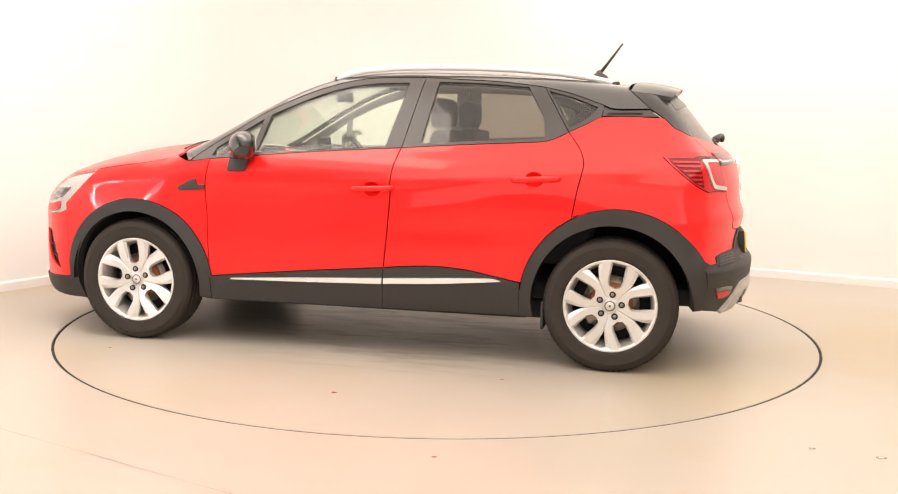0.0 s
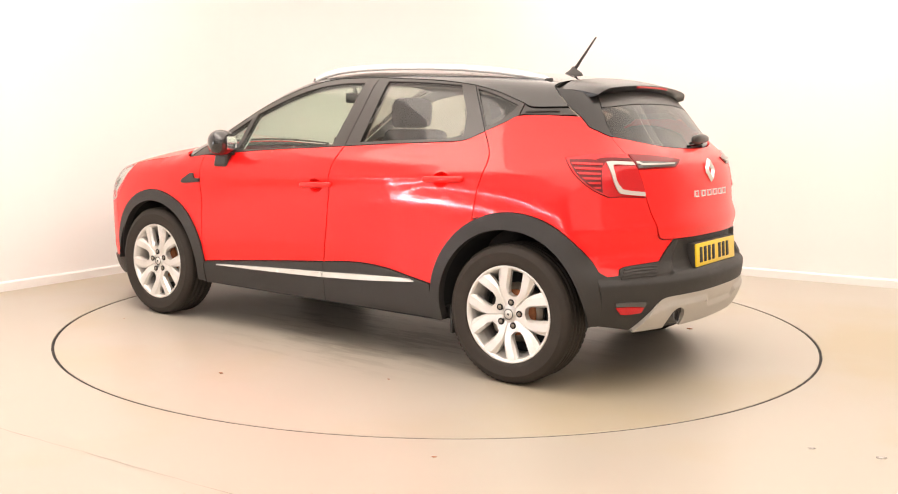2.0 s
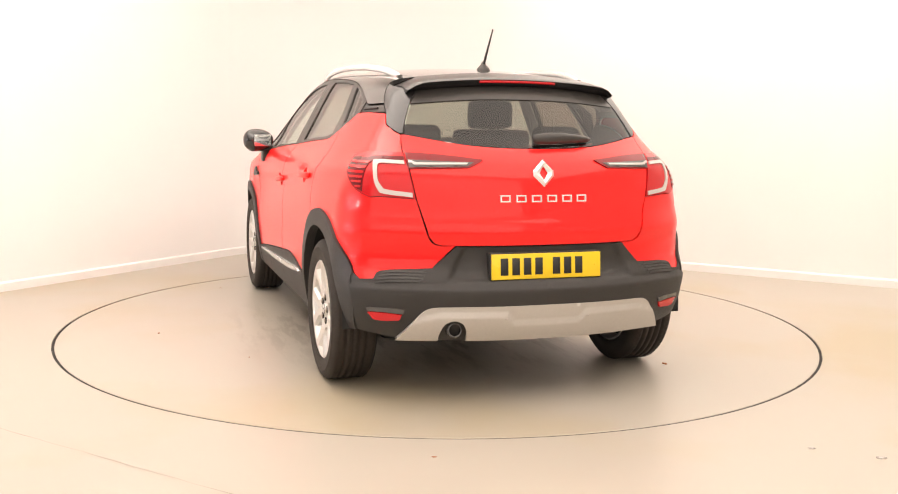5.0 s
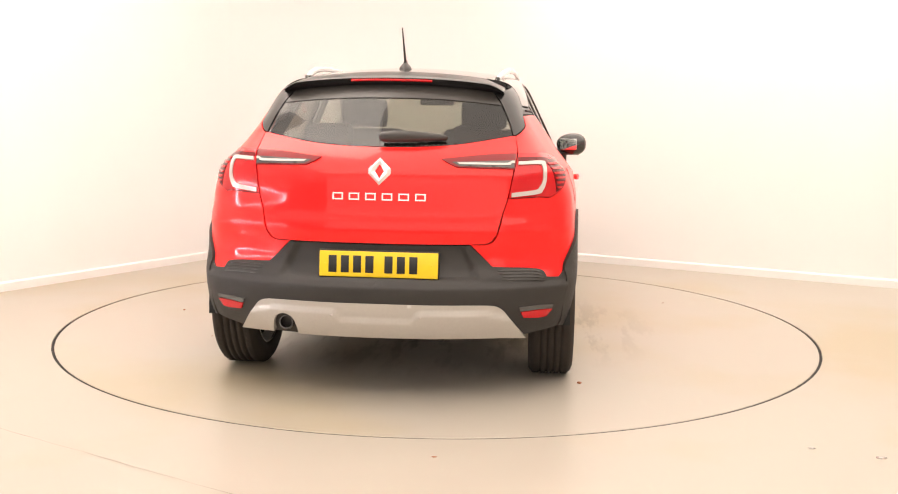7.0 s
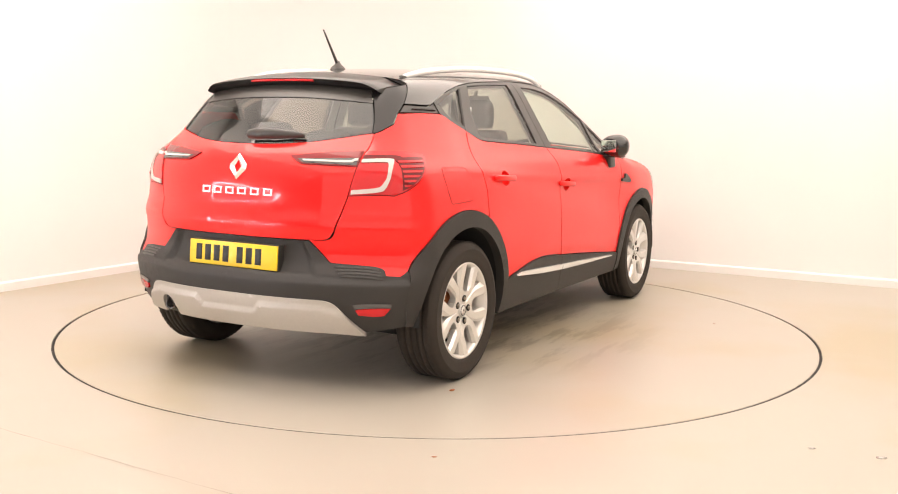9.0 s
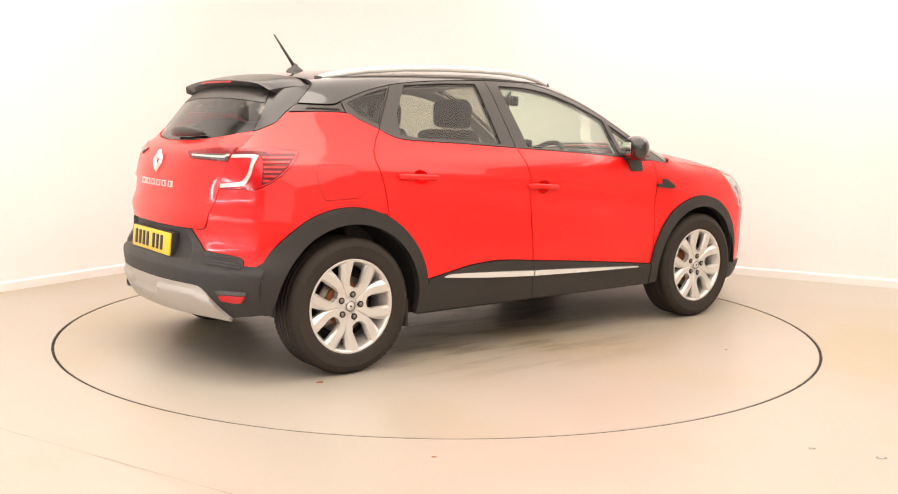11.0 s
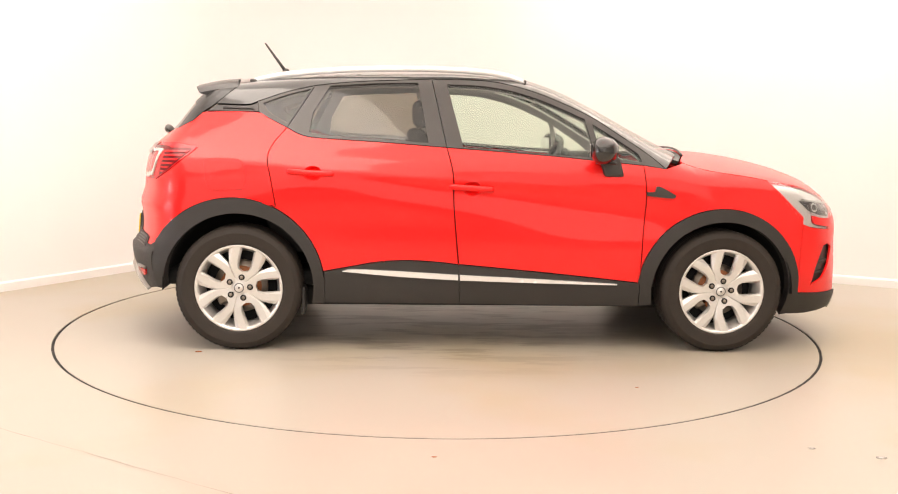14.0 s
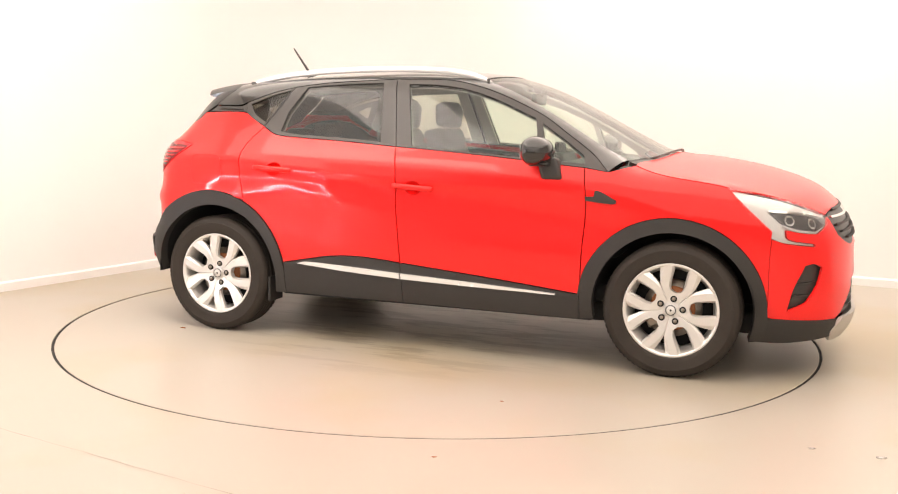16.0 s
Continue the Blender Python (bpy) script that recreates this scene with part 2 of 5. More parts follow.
def build_floor():
    """Floor sheet with a round opening for the turntable."""
    n, vs, fs = 128, [], []
    for k in range(n):
        a = math.tau * k / n
        vs.append(((TABLE_R + 0.016) * math.cos(a), (TABLE_R + 0.016) * math.sin(a), 0))
    for k in range(n):
        a = math.tau * k / n
        vs.append(((TABLE_R + 0.016) * math.cos(a), (TABLE_R + 0.016) * math.sin(a), -0.06))
    for k in range(n):
        a = math.tau * k / n
        vs.append((20 * math.cos(a), 20 * math.sin(a), 0))
    for k in range(n):
        j = (k + 1) % n
        fs += [(k, n + k, n + j, j)[::-1], (k, j, 2 * n + j, 2 * n + k)[::-1]]
    tagged(raw("floor", vs, fs, FLOOR, smooth=False), "cream painted concrete studio floor", "floor", kind="structure")
    # its top ring fills the gap, the gap's shade put into the dark colour
    pit = lathe("turntable_pit", [(0, -0.06), (TABLE_R + 0.001, -0.06), (TABLE_R + 0.001, -0.003), (TABLE_R + 0.0155, -0.003)], GAP, n=64, axis="z")
    tagged(pit, "pit under the turntable with a dark ring filling the gap", "pit", kind="structure")


build_floor()
turntable = new("turntable")
tagged(turntable, "round cream turntable set flush into the floor", "turntable")
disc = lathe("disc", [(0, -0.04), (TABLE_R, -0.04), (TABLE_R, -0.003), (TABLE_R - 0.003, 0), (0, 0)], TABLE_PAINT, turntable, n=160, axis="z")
disc.data.shade_flat()

# ---- the car's skin: one smooth solid, of which every panel is a piece ----


def spline(xs, ys):
    """A smooth curve through the points, straight beyond its ends."""
    xs, ys = np.array(xs, float), np.array(ys, float)
    s = np.diff(ys, axis=0) / np.diff(xs).reshape((-1,) + (1,) * (ys.ndim - 1))
    m = np.concatenate([s[:1], (s[1:] + s[:-1]) / 2, s[-1:]])

    def at(x):
        x = np.asarray(x, float)
        i = np.clip(np.searchsorted(xs, x) - 1, 0, len(xs) - 2)
        h = xs[i + 1] - xs[i]
        u = np.clip((x - xs[i]) / h, 0, 1)
        if ys.ndim > 1:
            u, h = u[:, None], h[:, None]
        return (2 * u**3 - 3 * u**2 + 1) * ys[i] + (u**3 - 2 * u**2 + u) * h * m[i] + (3 * u**2 - 2 * u**3) * ys[i + 1] + (u**3 - u**2) * h * m[i + 1]
    return at


SIDE_Z = [0.15, 0.25, 0.40, 0.55, 0.70, 0.85, 0.95, 1.03, 1.10, 1.20, 1.30, 1.40, 1.50, 1.62]
SIDE_X = [-2.10, -1.75, -1.25, -0.60, 0.0, 0.60, 1.30, 1.80, 2.05, 2.30]
SIDE = [
    [0.70, 0.77, 0.82, 0.84, 0.83, 0.81, 0.79, 0.75, 0.68, 0.59, 0.53, 0.475, 0.42, 0.35],
    [0.74, 0.80, 0.85, 0.868, 0.862, 0.848, 0.828, 0.79, 0.72, 0.64, 0.575, 0.52, 0.465, 0.40],
    [0.78, 0.83, 0.868, 0.880, 0.884, 0.884, 0.874, 0.845, 0.79, 0.715, 0.655, 0.60, 0.545, 0.47],
    [0.78, 0.835, 0.864, 0.878, 0.877, 0.881, 0.878, 0.845, 0.79, 0.735, 0.685, 0.635, 0.58, 0.51],
    [0.78, 0.835, 0.864, 0.877, 0.876, 0.880, 0.878, 0.848, 0.795, 0.745, 0.695, 0.645, 0.59, 0.52],
    [0.78, 0.835, 0.864, 0.877, 0.876, 0.879, 0.876, 0.846, 0.79, 0.735, 0.685, 0.635, 0.58, 0.51],
    [0.78, 0.83, 0.868, 0.878, 0.882, 0.880, 0.868, 0.830, 0.76, 0.70, 0.65, 0.60, 0.54, 0.47],
    [0.70, 0.76, 0.80, 0.815, 0.822, 0.812, 0.79, 0.75, 0.69, 0.62, 0.56, 0.50, 0.45, 0.40],
    [0.62, 0.67, 0.71, 0.725, 0.73, 0.715, 0.69, 0.65, 0.60, 0.54, 0.48, 0.42, 0.38, 0.33],
    [0.50, 0.55, 0.59, 0.60, 0.60, 0.585, 0.56, 0.52, 0.47, 0.41, 0.35, 0.30, 0.26, 0.20],
]
side_rows = [spline(SIDE_Z, r) for r in SIDE]
top_line = spline([-2.1, -1.8, -1.4, -1.0, -0.5, 0.0, 0.25, 0.45, 0.70, 0.95, 1.15, 1.25, 1.40, 1.60, 1.80, 1.95, 2.08, 2.16, 2.3],
                  [1.36, 1.425, 1.487, 1.525, 1.545, 1.545, 1.518, 1.460, 1.345, 1.212, 1.115, 1.095, 1.083, 1.053, 1.005, 0.948, 0.875, 0.80, 0.62])
top_crown = spline([-2.0, -1.0, 0.0, 0.5, 0.9, 1.2, 1.5, 1.9, 2.2], [0.20, 0.16, 0.15, 0.20, 0.20, 0.15, 0.15, 0.18, 0.2])
rear_line = spline([0.15, 0.22, 0.30, 0.37, 0.48, 0.55, 0.62, 0.72, 0.775, 0.85, 0.92, 0.98, 1.05, 1.10, 1.14, 1.19, 1.28, 1.36, 1.45, 1.6],
                   [1.80, 1.90, 1.975, 2.015, 2.035, 2.030, 1.995, 1.990, 1.999, 1.976, 1.969, 1.961, 1.940, 1.905, 1.855, 1.802, 1.728, 1.662, 1.58, 1.42])
front_line = spline([0.10, 0.17, 0.25, 0.40, 0.60, 0.72, 0.80, 0.88, 1.0, 1.2], [2.02, 2.11, 2.165, 2.175, 2.165, 2.16, 2.14, 2.10, 2.04, 1.9])


def half_width(x, z):
    cols = np.stack([r(z) for r in side_rows], 0)
    xs = np.array(SIDE_X)
    s = np.diff(cols, axis=0) / np.diff(xs)[:, None]
    m = np.concatenate([s[:1], (s[1:] + s[:-1]) / 2, s[-1:]])
    i = np.clip(np.searchsorted(xs, x) - 1, 0, len(xs) - 2)
    h = xs[i + 1] - xs[i]
    u = np.clip((x - xs[i]) / h, 0, 1)
    k = np.arange(len(x))
    w = (2 * u**3 - 3 * u**2 + 1) * cols[i, k] + (u**3 - 2 * u**2 + u) * h * m[i, k] + (3 * u**2 - 2 * u**3) * cols[i + 1, k] + (u**3 - u**2) * h * m[i + 1, k]
    # hollow under the shoulder: broad on the front door, narrowing and rising to the rear
    k = np.clip((x + 0.60) / 1.1, 0, 1)
    w = w - (0.009 + 0.014 * k) * np.exp(-(((x - 0.10) / 0.92) ** 6) - ((z - 0.868 + 0.115 * x) / (0.065 + 0.050 * k)) ** 2)
    # shoulder crease
    fade = np.clip((x + 1.75) / 0.3, 0, 1) * np.clip((0.80 - x) / 0.4, 0, 1)
    w = w + 0.0065 * fade * np.exp(-(((z - crease_line(x)) / 0.020) ** 2))
    return w


crease_line = spline([-1.8, -1.4, -1.12, -0.76, -0.33, 0.0, 0.45, 0.9], [1.03, 1.02, 1.005, 0.975, 0.945, 0.928, 0.905, 0.89])
HANDLES = [(-0.068, 0.893), (-0.922, 0.966)]


def smax(a, b, k):
    h = np.maximum(k - np.abs(a - b), 0) / k
    return np.maximum(a, b) + h * h * k * 0.25


def skin(p):
    """Below zero inside the body, above it outside."""
    x, y, z = p[:, 0], np.abs(p[:, 1]), p[:, 2]
    side = y - half_width(x, z)
    top = z - (top_line(x) - top_crown(x) * y * y)
    rear = -x - (rear_line(z) - 0.115 * (y / 0.6) ** 2.4)
    front = x - (front_line(z) - 0.17 * (y / 0.7) ** 2.6)
    f = smax(side, top, 0.07)
    f = smax(f, rear, 0.10)
    return smax(f, front, 0.14)


def solve(o, d, reach=2.0):
    lo, hi = np.zeros(len(o)), np.full(len(o), reach)
    for _ in range(34):
        mid = (lo + hi) / 2
        inside = skin(o + d * mid[:, None]) < 0
        lo, hi = np.where(inside, mid, lo), np.where(inside, hi, mid)
    return o + d * lo[:, None]


def normals(p):
    e = 0.002
    g = np.stack([skin(p + np.eye(3)[k] * e) - skin(p - np.eye(3)[k] * e) for k in range(3)], 1)
    return g / np.linalg.norm(g, axis=1, keepdims=True)


REAR_AXIS, FRONT_AXIS, RAD_Z = -0.9, 0.8, 0.85


def rays(view, uv):
    """Where the rays of a view start, and their way, for its two coordinates."""
    u, v = uv[:, 0], uv[:, 1]
    zero, one = 0 * u, 0 * u + 1
    if view == "side":
        return np.stack([u, zero, v], 1), np.stack([zero, one, zero], 1)
    if view == "top":
        return np.stack([u, v, zero + 0.6], 1), np.stack([zero, zero, one], 1)
    if view == "rear":
        return np.stack([zero - 0.9, u, v], 1), np.stack([-one, zero, zero], 1)
    if view == "front":
        return np.stack([zero + 0.9, u, v], 1), np.stack([one, zero, zero], 1)
    if view == "tail":
        return np.stack([zero + REAR_AXIS, zero, v], 1), np.stack([-np.cos(u), np.sin(u), zero], 1)
    if view == "nose":
        return np.stack([zero + FRONT_AXIS, zero, v], 1), np.stack([np.cos(u), np.sin(u), zero], 1)
    a = v / 0.75
    return np.stack([u, zero, zero + RAD_Z], 1), np.stack([zero, np.cos(a), np.sin(a)], 1)  # round


def to_view(view, p):
    x, y, z = p.T
    return np.stack({"side": (x, z), "top": (x, y), "rear": (y, z), "front": (y, z), "tail": (np.arctan2(y, REAR_AXIS - x), z),
                     "nose": (np.arctan2(y, x - FRONT_AXIS), z), "round": (x, 0.75 * np.arctan2(z - RAD_Z, y))}[view], 1)


def on_skin(view, uv):
    return solve(*rays(view, np.asarray(uv, float)))


def curve(pts, step=0.014):
    """A smooth line through the points, in even steps; two points give a straight one."""
    p = np.array(pts, float)
    if len(p) > 2:
        q = np.concatenate([[2 * p[0] - p[1]], p, [2 * p[-1] - p[-2]]])
        u = np.linspace(0, 1, 12, endpoint=False)[:, None]
        out = []
        for a, b, c, d in zip(q, q[1:], q[2:], q[3:]):
            out.append(0.5 * (2 * b + (c - a) * u + (2 * a - 5 * b + 4 * c - d) * u**2 + (3 * b - a - 3 * c + d) * u**3))
        p = np.concatenate(out + [p[-1:]])
    s = np.concatenate([[0], np.cumsum(np.linalg.norm(np.diff(p, axis=0), axis=1))])
    t = np.linspace(0, s[-1], max(2, int(s[-1] / step) + 1))
    return np.stack([np.interp(t, s, p[:, k]) for k in range(p.shape[1])], 1)


def inside(poly, p):
    x, y, ok = p[:, 0], p[:, 1], np.zeros(len(p), bool)
    for (x0, y0), (x1, y1) in zip(poly, np.roll(poly, -1, 0)):
        if y0 != y1:
            ok ^= ((y0 > y) != (y1 > y)) & (x < (x1 - x0) * (y - y0) / (y1 - y0) + x0)
    return ok


def outline(view, segs, gap):
    """The closed outline of a panel in a view, drawn in by half a gap."""
    pts = []
    for s in segs:
        seen, line = (s[0], s[1]) if isinstance(s[0], str) else (view, s)
        c = curve(line)
        if seen == "xyz":
            c = to_view(view, c)
        elif seen != view:
            c = to_view(view, on_skin(seen, c))
        if pts and np.linalg.norm(pts[-1][-1] - c[0]) < 0.004:
            c = c[1:]
        elif pts and np.linalg.norm(pts[-1][-1] - c[0]) > 0.03:
            c = np.concatenate([curve([pts[-1][-1], c[0]])[1:-1], c])
        pts.append(c)
    p = np.concatenate(pts)
    if np.linalg.norm(p[0] - p[-1]) < 0.004:
        p = p[:-1]
    elif np.linalg.norm(p[0] - p[-1]) > 0.03:
        p = np.concatenate([p, curve([p[-1], p[0]])[1:-1]])
    area = np.sum(p[:, 0] * np.roll(p[:, 1], -1) - np.roll(p[:, 0], -1) * p[:, 1])
    if area < 0:
        p = p[::-1]
    if gap:
        t = np.roll(p, -1, 0) - np.roll(p, 1, 0)
        t /= np.linalg.norm(t, axis=1, keepdims=True) + 1e-9
        p = p + np.stack([-t[:, 1], t[:, 0]], 1) * gap
    return p


FLIPPED = {"side": True, "top": False, "rear": True, "front": False, "tail": True, "nose": False, "round": True}


def panel(name, view, segs, material, parent, off=0.0, thick=0.012, gap=0.0022, holes=(), step=0.03, label="", both=True, lift=None):
    """A panel of the skin: its outline lies on the body, it has thickness and turned-in edges. both: one on each side of the car, or joined across its middle, or on the right alone."""
    loops = [outline(view, segs, gap)] + [outline(view, h, 0) for h in holes]
    edge = np.concatenate(loops)
    lo, hi = loops[0].min(0), loops[0].max(0)
    gx, gy = np.meshgrid(np.arange(lo[0] + step / 2, hi[0], step), np.arange(lo[1] + step / 2, hi[1], step))
    g = np.stack([gx.ravel(), gy.ravel()], 1)
    g = g[inside(loops[0], g)]
    for h in loops[1:]:
        g = g[~inside(h, g)]
    if len(g):
        near = np.min(((g[:, None, :] - edge[None]) ** 2).sum(-1), 1)
        g = g[near > (step * 0.45) ** 2]
    pts, edges, k = np.concatenate([edge, g]), [], 0
    for lp in loops:
        edges += [(k + i, k + (i + 1) % len(lp)) for i in range(len(lp))]
        k += len(lp)
    vs, es, fs, *_ = geometry.delaunay_2d_cdt([Vector(q) for q in pts], edges, [], 0, 1e-6)
    vs = np.array([tuple(v) for v in vs])
    fs = np.array([f for f in fs if len(f) == 3])
    mid = vs[fs].mean(1)
    keep = inside(loops[0], mid)
    for h in loops[1:]:
        keep &= ~inside(h, mid)
    fs = fs[keep]
    a = vs[fs[:, 1]] - vs[fs[:, 0]]
    b = vs[fs[:, 2]] - vs[fs[:, 0]]
    cw = a[:, 0] * b[:, 1] - a[:, 1] * b[:, 0] < 0
    fs[cw] = fs[cw][:, ::-1]
    if FLIPPED[view]:
        fs = fs[:, ::-1]
    p = on_skin(view, vs)
    n = normals(p)
    o = off + (lift(p) if lift else 0)
    outer = p + n * (o[:, None] if isinstance(o, np.ndarray) else o)
    inner = outer - n * thick
    count = {}
    for f in fs:
        for i in range(3):
            e = (f[i], f[(i + 1) % 3])
            count[e] = True
    rim = [e for e in count if (e[1], e[0]) not in count]
    if both == "join":
        mid_line = np.abs(outer[:, 1]) < 0.0045
        outer[mid_line, 1] = inner[mid_line, 1] = 0
        rim = [e for e in rim if not (mid_line[e[0]] and mid_line[e[1]])]
    N = len(vs)
    V, Fc = list(outer) + list(inner), [tuple(f) for f in fs] + [tuple(N + f[::-1]) for f in fs]
    ids = {}
    for e in rim:
        for i in e:
            if i not in ids:
                ids[i] = len(V)
                V += [outer[i], inner[i]]
        Fc.append((ids[e[1]], ids[e[0]], ids[e[0]] + 1, ids[e[1]] + 1))
    if both == "join" or both == "right":
        W, k = [q * (1, -1, 1) for q in V], len(V) if both == "join" else 0
        V, Fc = (V if k else []) + W, (Fc if k else []) + [tuple(k + i for i in f[::-1]) for f in Fc]
    ob = raw(name, V, Fc, material, parent, label)
    if both == "join":
        bm = bmesh.new()
        bm.from_mesh(ob.data)
        bmesh.ops.remove_doubles(bm, verts=[v for v in bm.verts if abs(v.co.y) < 1e-4], dist=1e-5)
        bm.to_mesh(ob.data)
        bm.free()
    return [ob, mirrored(ob)] if both is True else [ob]


car = new("car")
tagged(car, "red compact crossover car with black roof on the turntable", "car")

# seams, on the car's side: x forwards, z up
FENDER_SEAM = [(0.862, 1.03), (0.880, 0.85), (0.868, 0.625), (0.861, 0.385)]
PILLAR_SEAM = [(-0.205, 1.110), (-0.172, 0.969), (-0.166, 0.806), (-0.150, 0.62), (-0.135, 0.474)]
REAR_SEAM = [(-1.075, 1.205), (-1.135, 1.130), (-1.162, 1.075), (-1.164, 1.02), (-1.143, 0.924), (-1.119, 0.785)]
BELT_REAR = [(-1.545, 1.283), (-1.40, 1.288), (-1.330, 1.288), (-1.230, 1.283), (-1.176, 1.254), (-1.075, 1.205)]
BELT_MID = [(-1.075, 1.205), (-0.971, 1.160), (-0.80, 1.146), (-0.536, 1.132), (-0.205, 1.110)]
BELT_FRONT = [(-0.205, 1.110), (0.037, 1.095), (0.40, 1.070), (0.862, 1.030)]
SILL_REAR = [(-0.862, 0.437), (-0.703, 0.467), (-0.573, 0.490), (-0.42, 0.500), (-0.267, 0.493), (-0.135, 0.480)]
SILL_FRONT = [(-0.135, 0.480), (0.041, 0.465), (0.40, 0.432), (0.861, 0.385)]
DRIP_REAR = [(-0.932, 1.437), (-0.80, 1.454), (-0.629, 1.468), (-0.287, 1.484)]
DRIP_FRONT = [(-0.287, 1.484), (0.0, 1.480), (0.164, 1.455), (0.348, 1.400), (0.581, 1.298), (0.74, 1.198), (0.89, 1.097), (0.985, 1.012)]


def arc(cx, cz, r, a0, a1, n=14, sz=1.0):
    return [(cx + r * math.cos(radians(a0 + (a1 - a0) * i / n)), cz + sz * r * math.sin(radians(a0 + (a1 - a0) * i / n))) for i in range(n + 1)]


RA, FA = (-1.345, 0.345, 0.485), (1.310, 0.335, 0.463)
RI, FI = (-1.322, 0.345, 0.402), (1.318, 0.335, 0.392)


def cup_hole(hx, hz):
    return [arc(hx, hz, 0.050, 0, 180, 12, 0.78), arc(hx, hz, 0.050, 180, 360, 12, 0.78)]


# painted panels
front_door = panel("front_door", "side", [BELT_FRONT, FENDER_SEAM, SILL_FRONT[::-1], PILLAR_SEAM[::-1]], RED, car, step=0.016, gap=0.0034, holes=[cup_hole(*HANDLES[0])], label="red front door")
rear_arc = arc(*RA, 11, 72)
rear_door = panel("rear_door", "side", [BELT_MID, PILLAR_SEAM, SILL_REAR[::-1], rear_arc, REAR_SEAM[::-1]], RED, car, step=0.016, gap=0.0034, holes=[cup_hole(*HANDLES[1])], label="red rear door")
front_arc = arc(*FA, 174, 0)
panel("front_wing", "side", [[(0.862, 1.03), (0.985, 1.012)], [(0.985, 1.012), (1.10, 1.045)], [(1.10, 1.045), (1.17, 1.020), (1.27, 0.998), (1.48, 0.968), (1.565, 0.952)],
                                      [(1.565, 0.952), (1.66, 0.86), (1.775, 0.755)], [(1.775, 0.755), (1.770, 0.60), (1.773, 0.335)], front_arc[::-1], FENDER_SEAM[::-1]], RED, car, label="red front wing")
quarter = panel("rear_quarter", "tail", [("side", BELT_REAR), ("side", REAR_SEAM), ("side", arc(*RA, 72, 150)), ("side", [(-1.765, 0.585), (-1.80, 0.56)]),
                                         ("rear", [(0.74, 0.565), (0.70, 0.60), (0.50, 0.615)]), ("rear", [(0.50, 0.615), (0.40, 0.715)]), ("rear", [(0.40, 0.715), (0.483, 0.718), (0.518, 0.755), (0.545, 0.86), (0.562, 0.915)]),
                                         ("rear", [(0.562, 0.915), (0.70, 0.922)]), ("side", [(-1.776, 0.918), (-1.70, 0.965), (-1.60, 1.045), (-1.548, 1.092)]),
                                         ("side", [(-1.548, 1.092), (-1.66, 1.112)]), ("rear", [(0.70, 1.112), (0.598, 1.112)]), ("rear", [(0.598, 1.112), (0.583, 1.19)]), ("rear", [(0.583, 1.19), (0.600, 1.200)]), ("side", [(-1.60, 1.233), (-1.545, 1.283)])], RED, car, step=0.018, label="red rear quarter panel")
HOOD_SIDE = [(1.10, 1.045), (1.17, 1.020), (1.27, 0.998), (1.48, 0.968), (1.565, 0.952)]
panel("bonnet", "top", [("side", HOOD_SIDE), [(1.565, 0.822), (1.67, 0.788), (1.787, 0.744), (1.886, 0.674), (1.966, 0.601), (2.008, 0.555)], [(2.008, 0.555), (2.055, 0.30), (2.080, 0.0)], [(2.080, 0.0), (1.225, 0.0)], [(1.225, 0.0), (1.19, 0.4), (1.10, 0.70)]], RED, car, gap=0.0032, both="join", label="red bonnet")

# glass and black frames of the doors
FD_GLASS = [[(-0.203, 1.455), (-0.02, 1.450), (0.157, 1.424), (0.339, 1.368), (0.560, 1.275)], [(0.560, 1.275), (0.610, 1.068)], [(0.610, 1.068), (0.30, 1.086), (-0.115, 1.113)], [(-0.115, 1.113), (-0.203, 1.455)]]
VENT = [[(0.600, 1.250), (0.735, 1.165), (0.845, 1.090)], [(0.845, 1.090), (0.858, 1.048)], [(0.858, 1.048), (0.640, 1.066)], [(0.640, 1.066), (0.600, 1.250)]]
RD_GLASS = [[(-0.954, 1.181), (-0.946, 1.240), (-0.937, 1.291)], [(-0.937, 1.291), (-0.849, 1.437)], [(-0.849, 1.437), (-0.60, 1.455), (-0.363, 1.462)], [(-0.363, 1.462), (-0.304, 1.132)], [(-0.304, 1.132), (-0.55, 1.150), (-0.83, 1.163), (-0.954, 1.181)]]
Q_GLASS = [[(-1.215, 1.335), (-1.08, 1.385), (-0.955, 1.418)], [(-0.955, 1.418), (-1.068, 1.228)], [(-1.068, 1.228), (-1.16, 1.275), (-1.215, 1.335)]]
for d, o in zip(front_door, panel("window_frame", "side", [DRIP_FRONT, [(0.985, 1.012), (0.862, 1.03)], BELT_FRONT[::-1], [(-0.205, 1.110), (-0.287, 1.484)]], FRAME_BLACK, car, -0.002, 0.03, holes=[FD_GLASS, VENT], label="satin black window frame")):
    o.parent = d
for d, o in zip(rear_door, panel("window_frame", "side", [DRIP_REAR, [(-0.287, 1.484), (-0.205, 1.110)], BELT_MID[::-1], [(-1.075, 1.205), (-0.932, 1.437)]], FRAME_BLACK, car, -0.002, 0.03, holes=[RD_GLASS], label="satin black window frame")):
    o.parent = d
panel("quarter_frame", "side", [[(-0.932, 1.437), (-1.08, 1.402), (-1.245, 1.345)], [(-1.245, 1.345), (-1.235, 1.288)], BELT_REAR[3:], [(-1.075, 1.205), (-0.932, 1.437)]], FRAME_BLACK, car, -0.002, 0.02, holes=[Q_GLASS], label="black quarter window frame")
